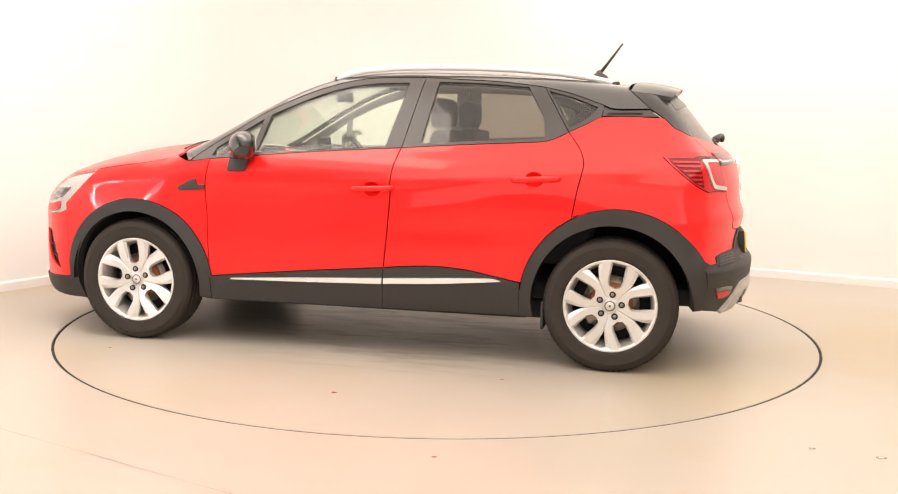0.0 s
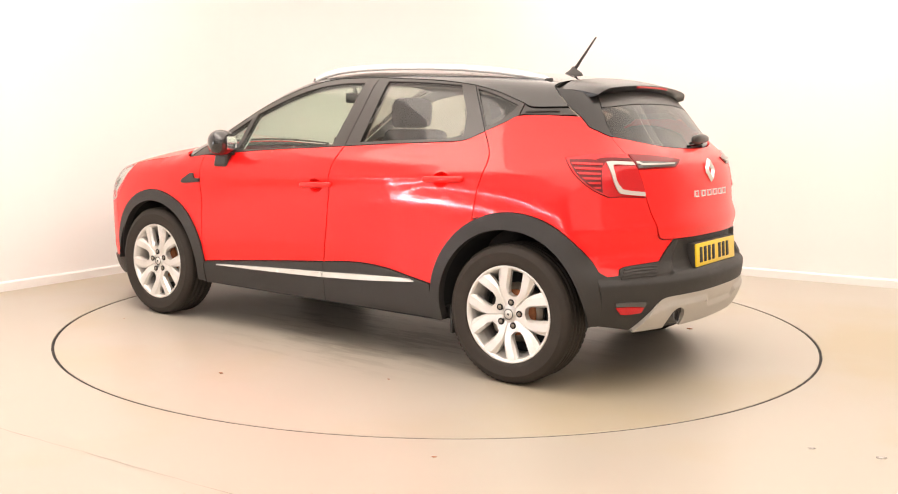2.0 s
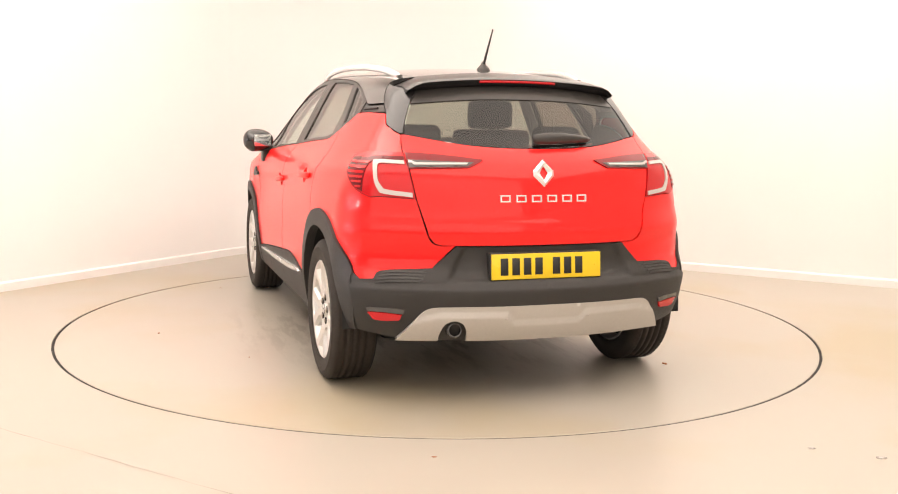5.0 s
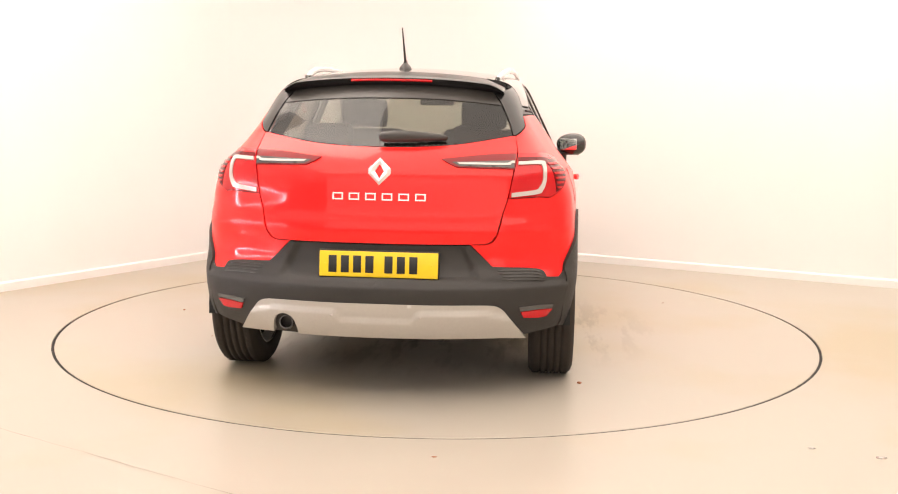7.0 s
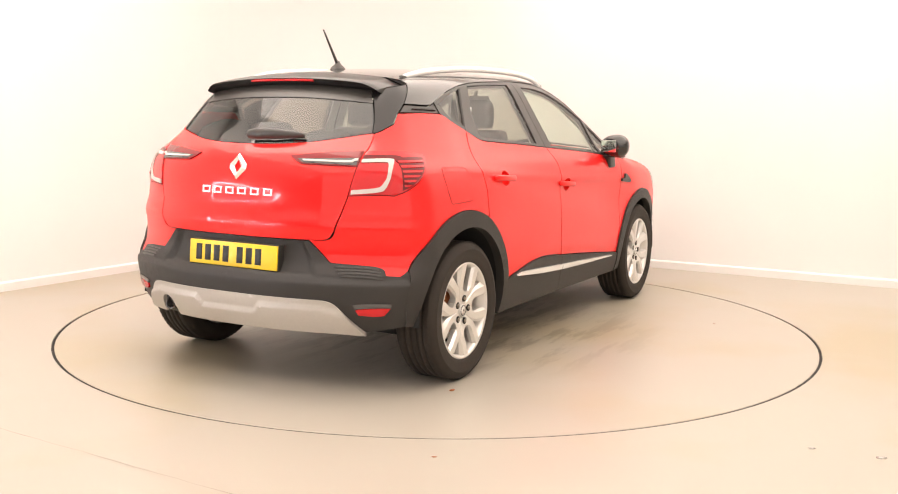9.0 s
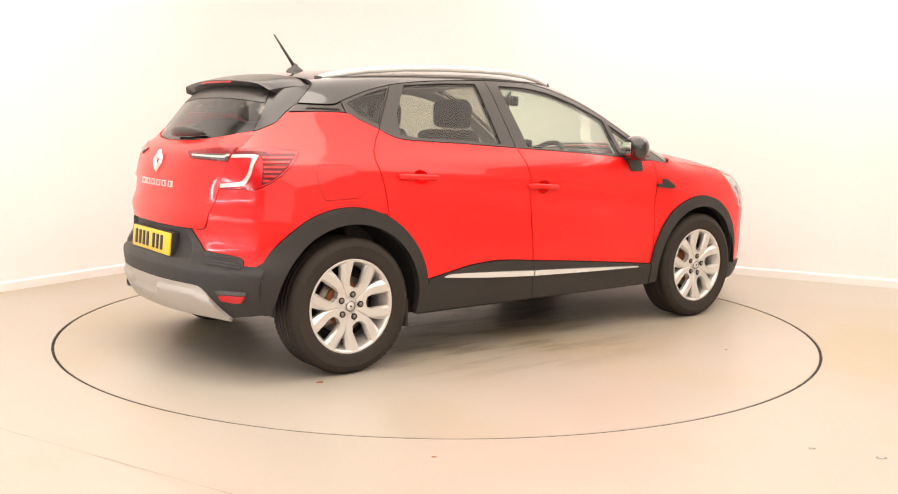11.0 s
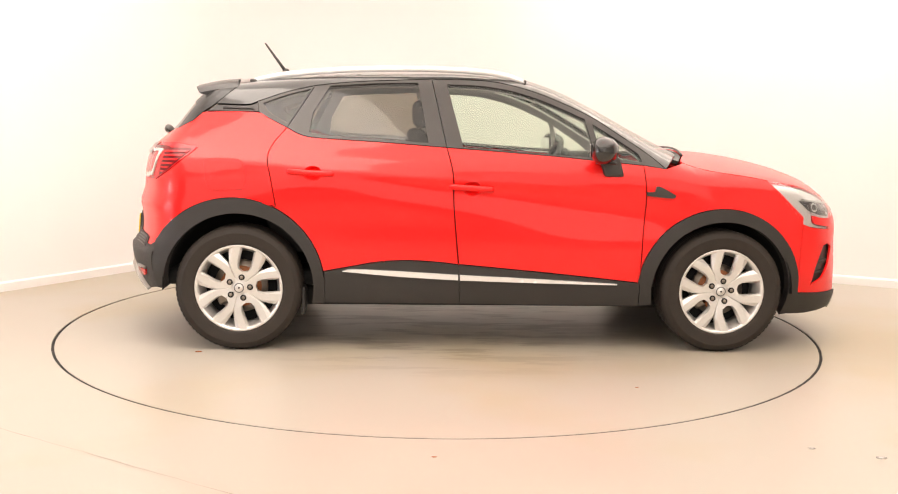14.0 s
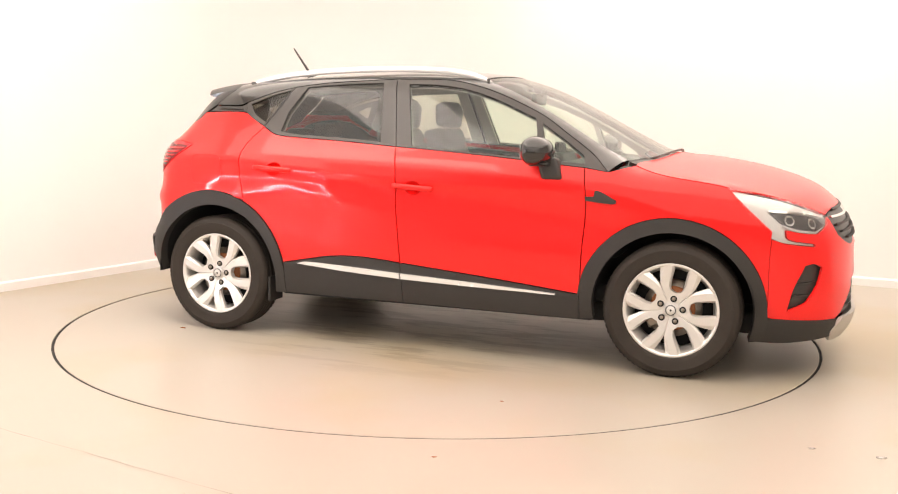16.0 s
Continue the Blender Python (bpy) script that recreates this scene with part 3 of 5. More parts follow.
for d, segs, hole in ((front_door, [DRIP_FRONT, [(0.985, 1.012), (0.862, 1.03)], BELT_FRONT[::-1], [(-0.205, 1.110), (-0.287, 1.484)]], [FD_GLASS, VENT]), (rear_door, [DRIP_REAR, [(-0.287, 1.484), (-0.205, 1.110)], BELT_MID[::-1], [(-1.075, 1.205), (-0.932, 1.437)]], [RD_GLASS])):
    for e, o in zip(d, panel("frame_lining", "side", segs, LINER, car, -0.034, 0.006, gap=0.010, holes=hole, label="pale grey pillar lining")):
        o.parent = e
glassy = []
for d, o in zip(front_door, panel("window_pane", "side", FD_GLASS, CLEAR, car, -0.008, 0.004, gap=-0.003, label="clear front side window")):
    o.parent = d
    glassy.append(o)
for d, o in zip(front_door, panel("vent_pane", "side", VENT, CLEAR, car, -0.008, 0.004, gap=-0.003)):
    o.parent = d
    glassy.append(o)
for d, o in zip(rear_door, panel("window_pane", "side", RD_GLASS, TINT, car, -0.008, 0.004, gap=-0.003, label="dark tinted rear side window")):
    o.parent = d
    glassy.append(o)
glassy += panel("quarter_pane", "side", Q_GLASS, TINT, car, -0.008, 0.004, gap=-0.003, label="dark tinted quarter window")

# roof, pillars, windscreen
W_SIDE = [(0.19, 0.525), (0.45, 0.585), (0.70, 0.635), (0.95, 0.690), (1.06, 0.705)]
glassy += panel("windscreen", "top", [W_SIDE, [(1.06, 0.705), (1.16, 0.4), (1.20, 0.0), (1.16, -0.4), (1.06, -0.705)], [(x, -y) for x, y in W_SIDE[::-1]], [(0.19, -0.525), (0.235, -0.25), (0.25, 0.0), (0.235, 0.25), (0.19, 0.525)]], CLEAR, car, -0.004, 0.005, both=False, label="clear laminated windscreen")
ROOF_EDGE = [(-1.37, 0.43), (-1.0, 0.47), (-0.5, 0.50), (0.0, 0.515), (0.19, 0.525)]
panel("roof", "top", [ROOF_EDGE, [(0.19, 0.525), (0.235, 0.25), (0.25, 0.0), (0.235, -0.25), (0.19, -0.525)], [(x, -y) for x, y in ROOF_EDGE[::-1]], [(-1.37, -0.43), (-1.41, -0.2), (-1.42, 0.0), (-1.41, 0.2), (-1.37, 0.43)]], GLOSS_BLACK, car, both=False, thick=0.03, gap=0.0008, label="gloss black roof panel")
panel("roof_side", "round", [("side", DRIP_FRONT[::-1]), ("side", DRIP_REAR[::-1]), ("side", [(-0.932, 1.437), (-1.08, 1.402), (-1.245, 1.345)]), ("side", [(-1.245, 1.345), (-1.30, 1.328), (-1.475, 1.330)]),
                             ("side", [(-1.475, 1.330), (-1.36, 1.43)]), ("top", ROOF_EDGE), ("top", W_SIDE)], GLOSS_BLACK, car, thick=0.03, gap=0.0008, step=0.025, label="gloss black roof side and pillars")
louvre = panel("louvre_trim", "side", [[(-1.245, 1.343), (-1.30, 1.325), (-1.475, 1.327)], [(-1.475, 1.327), (-1.53, 1.291)], [(-1.53, 1.291), (-1.235, 1.291)]], FRAME_BLACK, car, -0.006, 0.02)
for g, o in zip(louvre, panel("louvre_slat", "side", [[(-1.27, 1.312), (-1.43, 1.314)], [(-1.43, 1.314), (-1.44, 1.304)], [(-1.44, 1.304), (-1.26, 1.300)]], PLASTIC, car, 0.002, 0.01)):
    o.parent = g

# tailgate
GATE_LOW = [(0.518, 0.755), (0.483, 0.718), (0.40, 0.712), (0.0, 0.712), (-0.40, 0.712), (-0.483, 0.718), (-0.518, 0.755)]
GATE_L = [(0.585, 1.19), (0.598, 1.112), (0.585, 1.04), (0.562, 0.915), (0.545, 0.86), (0.518, 0.755)]
GATE_R = [(-y, z) for y, z in GATE_L[::-1]]
GLASS_LOW = [(-0.572, 1.192), (-0.30, 1.148), (0.0, 1.136), (0.30, 1.148), (0.572, 1.192)]
tailgate = panel("tailgate", "rear", [GLASS_LOW, [(0.572, 1.192), (0.585, 1.19)], GATE_L, GATE_LOW, GATE_R, [(-0.585, 1.19), (-0.572, 1.192)]], RED, car, gap=0.0036, both=False, label="red tailgate")[0]
REAR_GLASS = [GLASS_LOW, [(0.572, 1.192), (0.549, 1.26), (0.510, 1.340)], [(0.510, 1.340), (0.25, 1.368), (0.0, 1.375), (-0.25, 1.368), (-0.510, 1.340)], [(-0.510, 1.340), (-0.549, 1.26), (-0.572, 1.192)]]
glassy += panel("rear_window", "rear", REAR_GLASS, REAR_TINT, tailgate, -0.004, 0.005, both=False, label="dark tinted rear window")
panel("rear_pillar_trim", "tail", [("side", [(-1.37, 1.425), (-1.47, 1.335), (-1.545, 1.283), (-1.60, 1.233)]), ("rear", [(0.600, 1.200), (0.583, 1.19), (0.572, 1.192)]), ("rear", [(0.572, 1.192), (0.549, 1.26), (0.510, 1.340), (0.47, 1.390)])], SPOILER_BLACK, tailgate, gap=0.003, label="satin black rear pillar")

for o in glassy:
    o.visible_shadow = False
    o.data.materials.append(PANE_INSIDE)
    n = len([f for f in o.data.polygons if len(f.vertices) == 3]) // 2
    for f in list(o.data.polygons)[n:]:
        f.material_index = 1
# dark lining behind the rear quarter windows, with a small clear field
panel("quarter_lining", "side", [[(-1.24, 1.33), (-1.08, 1.395), (-0.93, 1.43)], [(-0.93, 1.43), (-1.06, 1.20)], [(-1.06, 1.20), (-1.17, 1.26), (-1.24, 1.33)]], DASH, car, -0.055, 0.006,
      holes=[[[(-1.120, 1.335), (-1.06, 1.358), (-1.01, 1.372)], [(-1.01, 1.372), (-1.055, 1.290)], [(-1.055, 1.290), (-1.09, 1.308), (-1.120, 1.335)]]], label="dark grey rear pillar lining")

# ---- dark shell behind the panels, underbody, wheel houses ----
panel("body_shell", "side", [[(-1.57, 1.235), (-1.40, 1.272), (-1.23, 1.268), (-1.10, 1.212), (-0.97, 1.155), (-0.2, 1.10), (0.86, 1.02)], [(0.86, 1.02), (1.10, 1.02), (1.50, 0.94), (1.70, 0.85)], [(1.70, 0.85), (1.735, 0.40)], arc(1.31, 0.335, 0.43, 5, 180), [(0.88, 0.30), (-0.87, 0.30)],
                             arc(-1.335, 0.345, 0.44, 0, 175), [(-1.78, 0.45), (-1.72, 0.95), (-1.57, 1.235)]], DARK, car, -0.062, 0.008, gap=0, label="dark inner body shell")
panel("rear_shell", "rear", [[(0.0, 1.10), (0.56, 1.13)], [(0.56, 1.13), (0.66, 1.05), (0.74, 0.60), (0.70, 0.35)], [(0.70, 0.35), (0.0, 0.30)]], DARK, car, -0.030, 0.008, gap=0, both="join")
panel("front_shell", "front", [[(0.0, 0.86), (0.45, 0.82), (0.62, 0.75), (0.68, 0.40), (0.62, 0.24)], [(0.62, 0.24), (0.0, 0.20)]], DARK, car, -0.040, 0.008, gap=0, both="join")
block("underbody", (-1.45, -0.60, 0.200), (1.98, 0.60, 0.32), DARK, car, 0.03, "dark underbody trays")
for sy in (1, -1):
    block("sill", (-0.90, sy * 0.79 - 0.035, 0.245), (0.92, sy * 0.79 + 0.035, 0.31), DARK, car, 0.015)


def wheel_house(cx, r, sy):
    vs, fs, n = [], [], 24
    for k in range(n + 1):
        a = radians(-2 + 184 * k / n)
        for y in (0.42, 0.855):
            vs.append((cx + r * math.cos(a), sy * y, 0.34 + r * math.sin(a)))
    for k in range(n):
        fs.append((2 * k, 2 * k + 1, 2 * k + 3, 2 * k + 2))
    c = len(vs)
    vs.append((cx, sy * 0.42, 0.34))
    fs += [(c, 2 * k, 2 * k + 2) for k in range(n)]
    raw("wheel_house", vs, fs, DARK, car)


for sy in (1, -1):
    wheel_house(-1.322, 0.412, sy)
    wheel_house(1.318, 0.402, sy)
    block("mud_flap", (-0.985, sy * 0.775 - 0.07, 0.195), (-0.970, sy * 0.775 + 0.07, 0.34), PLASTIC, car, 0.004)

# ---- wheel arches, sills, chrome strips ----
panel("rear_arch_cladding", "side", [[(-0.860, 0.262), (-0.861, 0.40)], arc(*RA, 7, 150), [(-1.765, 0.5875), (-1.785, 0.45), (-1.760, 0.335)], [(-1.760, 0.335), (-1.722, 0.333)], arc(*RI, 182, -12)], PLASTIC, car, 0.012, 0.045, gap=0.001, step=0.02, label="dark grey plastic wheel arch")
panel("front_arch_cladding", "side", [[(0.863, 0.262), (0.861, 0.385)], arc(*FA, 174, 0), [(1.773, 0.335), (1.765, 0.27), (1.72, 0.205)], [(1.72, 0.205), (1.686, 0.201)], arc(*FI, -20, 190)], PLASTIC, car, 0.012, 0.045, gap=0.001, step=0.02, label="dark grey plastic wheel arch")
for d, o in zip(front_door, panel("door_cladding", "side", [SILL_FRONT, [(0.861, 0.385), (0.861, 0.256)], [(0.861, 0.256), (-0.125, 0.262)], [(-0.125, 0.262), (-0.135, 0.480)]], PLASTIC, car, 0.009, 0.03, gap=0.0015, label="dark grey plastic lower door trim")):
    o.parent = d
for d, o in zip(rear_door, panel("door_cladding", "side", [SILL_REAR, [(-0.135, 0.480), (-0.125, 0.262)], [(-0.125, 0.262), (-0.861, 0.264)], [(-0.861, 0.264), (-0.862, 0.437)]], PLASTIC, car, 0.009, 0.03, gap=0.0015, label="dark grey plastic lower door trim")):
    o.parent = d
for d, o in zip(front_door, panel("chrome_strip", "side", [[(-0.130, 0.427), (0.30, 0.407), (0.735, 0.384)], [(0.735, 0.384), (0.735, 0.376)], [(0.735, 0.376), (0.30, 0.384), (-0.128, 0.396)]], BRIGHT, car, 0.021, 0.014, gap=0.001, label="bright chrome strip")):
    o.parent = d
for d, o in zip(rear_door, panel("chrome_strip", "side", [[(-0.765, 0.444), (-0.70, 0.454), (-0.45, 0.444), (-0.138, 0.427)], [(-0.138, 0.427), (-0.136, 0.397)], [(-0.136, 0.397), (-0.45, 0.414), (-0.765, 0.440)]], BRIGHT, car, 0.021, 0.014, gap=0.001, label="bright chrome strip")):
    o.parent = d


def door_handle(x0, x1, z0, z1, doors):
    n = 14
    u = np.linspace(0, 1, n)
    xs, zs = x0 + (x1 - x0) * u, z0 + (z1 - z0) * u
    p = on_skin("side", np.stack([xs, zs], 1))
    base = np.interp(u, [0, 1], [p[0, 1], p[-1, 1]])
    y = base + 0.030 * np.sin(np.pi * np.clip(u, 0.02, 0.98)) ** 0.35 - 0.006
    pts = [(a, b, c) for a, b, c in zip(xs, y, zs)]
    hx, hz = HANDLES[0] if doors is front_door else HANDLES[1]
    vs, fs, m, k = [], [], 24, 6
    for i in range(k + 1):
        r = math.cos(i / k * math.pi / 2)
        q = on_skin("side", [(hx + 0.051 * r * math.cos(math.tau * j / m), hz + 0.040 * r * math.sin(math.tau * j / m)) for j in range(m)])
        vs += [(a, b - 0.001 - 0.060 * math.sin(i / k * math.pi / 2), c) for a, b, c in q]
    for i in range(k):
        fs += [(i * m + j, (i + 1) * m + j, (i + 1) * m + (j + 1) % m, i * m + (j + 1) % m) for j in range(m)]
    cup = raw("handle_cup", vs, fs, RED, car, "red recess behind the handle")
    for d, o in zip(doors, (cup, mirrored(cup))):
        o.parent = d
    ob = tube("door_handle", pts, [0.011] + [0.0150] * (n - 2) + [0.011], RED, car, "red pull handle", 12, 0.62)
    for d, o in zip(doors, (ob, mirrored(ob))):
        o.parent = d


door_handle(0.048, -0.190, 0.889, 0.903, front_door)
door_handle(-0.812, -1.058, 0.962, 0.974, rear_door)
panel("wing_vent_trim", "side", [[(0.877, 0.886), (0.922, 0.888)], [(0.922, 0.888), (0.928, 0.917)], [(0.928, 0.917), (0.955, 0.914), (1.035, 0.872)], [(1.035, 0.872), (1.028, 0.856), (0.975, 0.858), (0.880, 0.868)]], FRAME_BLACK, car, 0.012, 0.014, gap=0, step=0.01, label="black arrow-shaped trim on the wing")
FLAP = [[(-1.495, 0.93), (-1.503, 1.02), (-1.48, 1.036)], [(-1.48, 1.036), (-1.34, 1.036), (-1.30, 1.02), (-1.279, 0.977)], [(-1.279, 0.977), (-1.279, 0.895), (-1.295, 0.874)], [(-1.295, 0.874), (-1.45, 0.868), (-1.475, 0.875), (-1.495, 0.93)]]
# dark panel peeping out round the flap, drawn for its shaded shut line
flap = panel("fuel_flap_gap", "side", FLAP, DARK, car, 0.0006, 0.006, gap=-0.0012, both="right")[0]
panel("fuel_flap", "side", FLAP, RED, flap, 0.0014, 0.008, gap=0.0012, both="right", label="red fuel filler flap")

# ---- tailgate details, lamps, rear bumper ----


def spoiler():
    """A wing over the rear window: upper skin, rounded tip, hollow underside, cheeks."""
    ny, vs, fs = 33, [], []
    for j in range(ny):
        y = -0.522 + 1.044 * j / (ny - 1)
        e = abs(y) / 0.522
        tip = max(0, (e - 0.84) / 0.16) ** 2
        xs, xt = -1.418 + 0.052 * e**2, -1.634 + 0.030 * e**2.5 + 0.020 * tip
        zt = 1.449 - 0.034 * e**2.2 - 0.026 * tip
        zs = float(top_line(np.array([xs]))[0] - top_crown(np.array([xs]))[0] * y * y) + 0.002
        zs -= 0.030 * max(0, e - 0.80) / 0.2
        ring = []
        for i in range(6):
            u = i / 5
            ring.append((xs + (xt - xs) * u, y, zs + (zt - zs) * (u**1.1) + 0.006 * math.sin(math.pi * u)))
        lip = 1 - 0.6 * e**5
        ring += [(xt - 0.004 * lip, y, zt - 0.003 * lip), (xt + 0.007, y, zt - 0.015 * lip), (xt + 0.018, y, zt - 0.023 * lip)]
        ring += [(xt + 0.045, y, zt - 0.034 * lip), (-1.56 + 0.060 * e**2, y, 1.372 - 0.012 * e**2 - 0.024 * e**6), (xs - 0.06, y, 1.372 - 0.010 * e - 0.030 * e**6)]
        vs += ring
    m = 12
    for j in range(ny - 1):
        for i in range(m):
            fs.append((j * m + i, j * m + (i + 1) % m, (j + 1) * m + (i + 1) % m, (j + 1) * m + i))
    fs += [tuple(range(m))[::-1], tuple((ny - 1) * m + i for i in range(m))]
    ob = raw("spoiler", vs, fs, SPOILER_BLACK, tailgate, "black roof spoiler")
    bm = bmesh.new()
    bm.from_mesh(ob.data)
    bmesh.ops.recalc_face_normals(bm, faces=bm.faces)
    for e in bm.edges:
        e.smooth = len(e.link_faces) < 2 or e.calc_face_angle() < radians(38)
    bm.to_mesh(ob.data)
    bm.free()


spoiler()
panel("glass_top_band", "rear", [[(0.512, 1.330), (0.25, 1.351), (0.0, 1.356), (-0.25, 1.351), (-0.512, 1.330)], [(-0.512, 1.330), (-0.455, 1.415)], [(-0.455, 1.415), (0.0, 1.44), (0.455, 1.415)], [(0.455, 1.415), (0.512, 1.330)]], FRAME_BLACK, tailgate, -0.001, 0.01, 0, both=False)
tube("brake_light", [(-1.6325 + 0.033 * abs(y / 0.545) ** 2.5, y, 1.4375 - 0.036 * abs(y / 0.545) ** 2.2) for y in np.linspace(-0.19, 0.19, 15)], 0.0065, LAMP_RED, tailgate, "red high-level brake light", 8, 0.7)
wiper = tube("rear_wiper", [(-1.862, 0.016, 1.176), (-1.868, 0.004, 1.177), (-1.868, -0.05, 1.180), (-1.862, -0.12, 1.183), (-1.850, -0.20, 1.181), (-1.836, -0.26, 1.179), (-1.828, -0.285, 1.178)],
             [0.012, 0.021, 0.026, 0.024, 0.019, 0.012, 0.006], FRAME_BLACK, tailgate, "black rear wiper", 12, 0.62)
tube("wiper_blade", [(-1.845, 0.0, 1.158), (-1.838, -0.14, 1.162), (-1.815, -0.28, 1.170)], 0.006, INK, wiper, "", 8)


def tail_patch(name, segs, material, parent, off, thick=0.008, label="", view="rear", both=True, gap=0.0):
    return panel(name, view, segs, material, parent, off, thick, gap, (), 0.012, label, both)


GATE_LAMP = [[(0.590, 1.110), (0.45, 1.103), (0.268, 1.084)], [(0.268, 1.084), (0.300, 1.066), (0.335, 1.050)], [(0.335, 1.050), (0.586, 1.043)], [(0.586, 1.043), (0.590, 1.110)]]
for o in tail_patch("tailgate_lamp", GATE_LAMP, LAMP_DEEP, tailgate, 0.006, 0.012, "red tail lamp on the tailgate"):
    side = o.data.vertices[0].co.y > 0
    dark = tail_patch("dark_insert", [[(0.583, 1.079), (0.42, 1.074), (0.31, 1.071)], [(0.31, 1.071), (0.345, 1.054)], [(0.345, 1.054), (0.581, 1.048)]], LAMP_GREY, o, 0.008, 0.004, both=False if side else "right")
    tail_patch("light_guide", [[(0.583, 1.076), (0.560, 1.074), (0.545, 1.067), (0.335, 1.068)], [(0.335, 1.068), (0.345, 1.061)], [(0.345, 1.061), (0.550, 1.058), (0.566, 1.065), (0.583, 1.066)]], LAMP_WHITE, o, 0.012, 0.005, "white light guide", both=False if side else "right")
SIDE_LAMP = [("rear", [(0.562, 0.915), (0.70, 0.922)]), ("side", [(-1.776, 0.918), (-1.70, 0.965), (-1.60, 1.045), (-1.548, 1.092)]), ("side", [(-1.548, 1.092), (-1.66, 1.112)]), ("rear", [(0.70, 1.112), (0.598, 1.112)]), ("rear", [(0.598, 1.112), (0.585, 1.04), (0.562, 0.915)])]
C_GUIDE = [("rear", [(0.600, 1.074), (0.698, 1.076), (0.719, 1.061), (0.724, 0.995), (0.710, 0.950), (0.688, 0.934), (0.573, 0.921)]), ("rear", [(0.573, 0.921), (0.574, 0.940)]), ("rear", [(0.574, 0.940), (0.674, 0.952), (0.696, 0.967), (0.710, 0.999), (0.706, 1.049), (0.692, 1.062), (0.598, 1.060)])]
for o in panel("tail_lamp", "tail", SIDE_LAMP, LAMP_RED, car, 0.004, 0.02, 0.001, step=0.015, label="red tail lamp with white light guide"):
    b = False if o.data.vertices[0].co.y > 0 else "right"
    tail_patch("dark_lens", [("side", [(-1.575, 1.082), (-1.66, 1.085), (-1.725, 1.08)]), ("side", [(-1.725, 1.08), (-1.742, 1.0), (-1.752, 0.94)]), ("side", [(-1.752, 0.94), (-1.70, 0.972), (-1.60, 1.055), (-1.575, 1.082)])], LAMP_DARK, o, 0.006, 0.005, "dark red louvred lens", "tail", b)
    for k in range(6):
        z = 1.068 - 0.0205 * k
        x0 = -1.592 - 0.0245 * k
        tail_patch("red_stripe", [("side", [(x0, z), (-1.728 - 0.003 * k, z)]), ("side", [(-1.728 - 0.003 * k, z - 0.009), (x0 - 0.012, z - 0.009)])], LAMP_RED, o, 0.009, 0.004, "", "tail", b)
    tail_patch("light_guide", C_GUIDE, LAMP_WHITE, o, 0.011, 0.006, "white C-shaped light guide", "tail", b)
    tail_patch("grey_bezel", [("rear", [(0.598, 1.092), (0.700, 1.093), (0.735, 1.080), (0.745, 1.062)]), ("rear", [(0.728, 1.062), (0.700, 1.079), (0.598, 1.078)])], LAMP_DARK, o, 0.007, 0.004, "", "tail", b)

LOW_REAR = [("side", [(-1.765, 0.585), (-1.80, 0.562)]), ("rear", [(0.74, 0.565), (0.70, 0.60), (0.50, 0.615)]), ("rear", [(0.50, 0.615), (0.40, 0.712)]), ("rear", [(0.40, 0.709), (0.0, 0.707)]), ("rear", [(0.0, 0.707), (0.0, 0.300)]),
            ("rear", [(0.0, 0.300), (0.45, 0.300), (0.64, 0.305)]), ("side", [(-1.80, 0.325), (-1.760, 0.335)]), ("side", [(-1.760, 0.335), (-1.785, 0.45), (-1.765, 0.585)])]


def plate_recess(p):
    z, y = p[:, 2], np.abs(p[:, 1])
    k = np.clip((z - 0.560) / 0.012, 0, 1) * np.clip((0.375 + (0.70 - z) * 0.5 - y) / 0.012, 0, 1)
    groove = np.exp(-(((z - 0.540) / 0.006) ** 2)) * 0.006
    ledge = 0.013 * np.clip((0.546 - z) / 0.010, 0, 1) * np.clip((z - 0.36) / 0.16, 0, 1)
    return -0.020 * k - groove + ledge


rear_bumper = panel("rear_bumper", "tail", LOW_REAR, PLASTIC, car, 0.006, 0.02, 0.0, step=0.014, both="join", label="dark grey plastic rear bumper", lift=plate_recess)[0]
for k in range(4):
    z = 0.602 - 0.0125 * k
    tail_patch("bumper_slat", [("rear", [(0.545 + 0.012 * k, z), (0.66, z - 0.002), (0.705 + 0.010 * k, z - 0.009)]), ("rear", [(0.705 + 0.010 * k, z - 0.016), (0.66, z - 0.009), (0.520 + 0.012 * k, z - 0.007)])], FRAME_BLACK, rear_bumper, 0.009, 0.010, "", "tail")
SKID = [[(0.640, 0.308), (0.590, 0.375), (0.545, 0.432), (0.50, 0.452), (0.40, 0.456)], [(0.40, 0.456), (0.0, 0.458), (-0.40, 0.456)], [(-0.40, 0.456), (-0.50, 0.452), (-0.545, 0.432), (-0.590, 0.375), (-0.645, 0.303)], [(-0.645, 0.303), (-0.43, 0.312), (0.355, 0.312)],
        [(0.355, 0.312), (0.357, 0.345), (0.375, 0.385), (0.413, 0.400), (0.451, 0.385), (0.469, 0.345), (0.471, 0.312)], [(0.471, 0.312), (0.640, 0.308)]]


def skid_relief(p):
    y, z = np.abs(p[:, 1]), p[:, 2]
    border = 0.427 - 0.035 * np.clip((0.185 - np.abs(y - 0.0)) / 0.03, 0, 1) - 0.25 * np.clip(y - 0.47, 0, 1)
    return 0.010 * np.clip((border - z) / 0.008, 0, 1) - 0.004


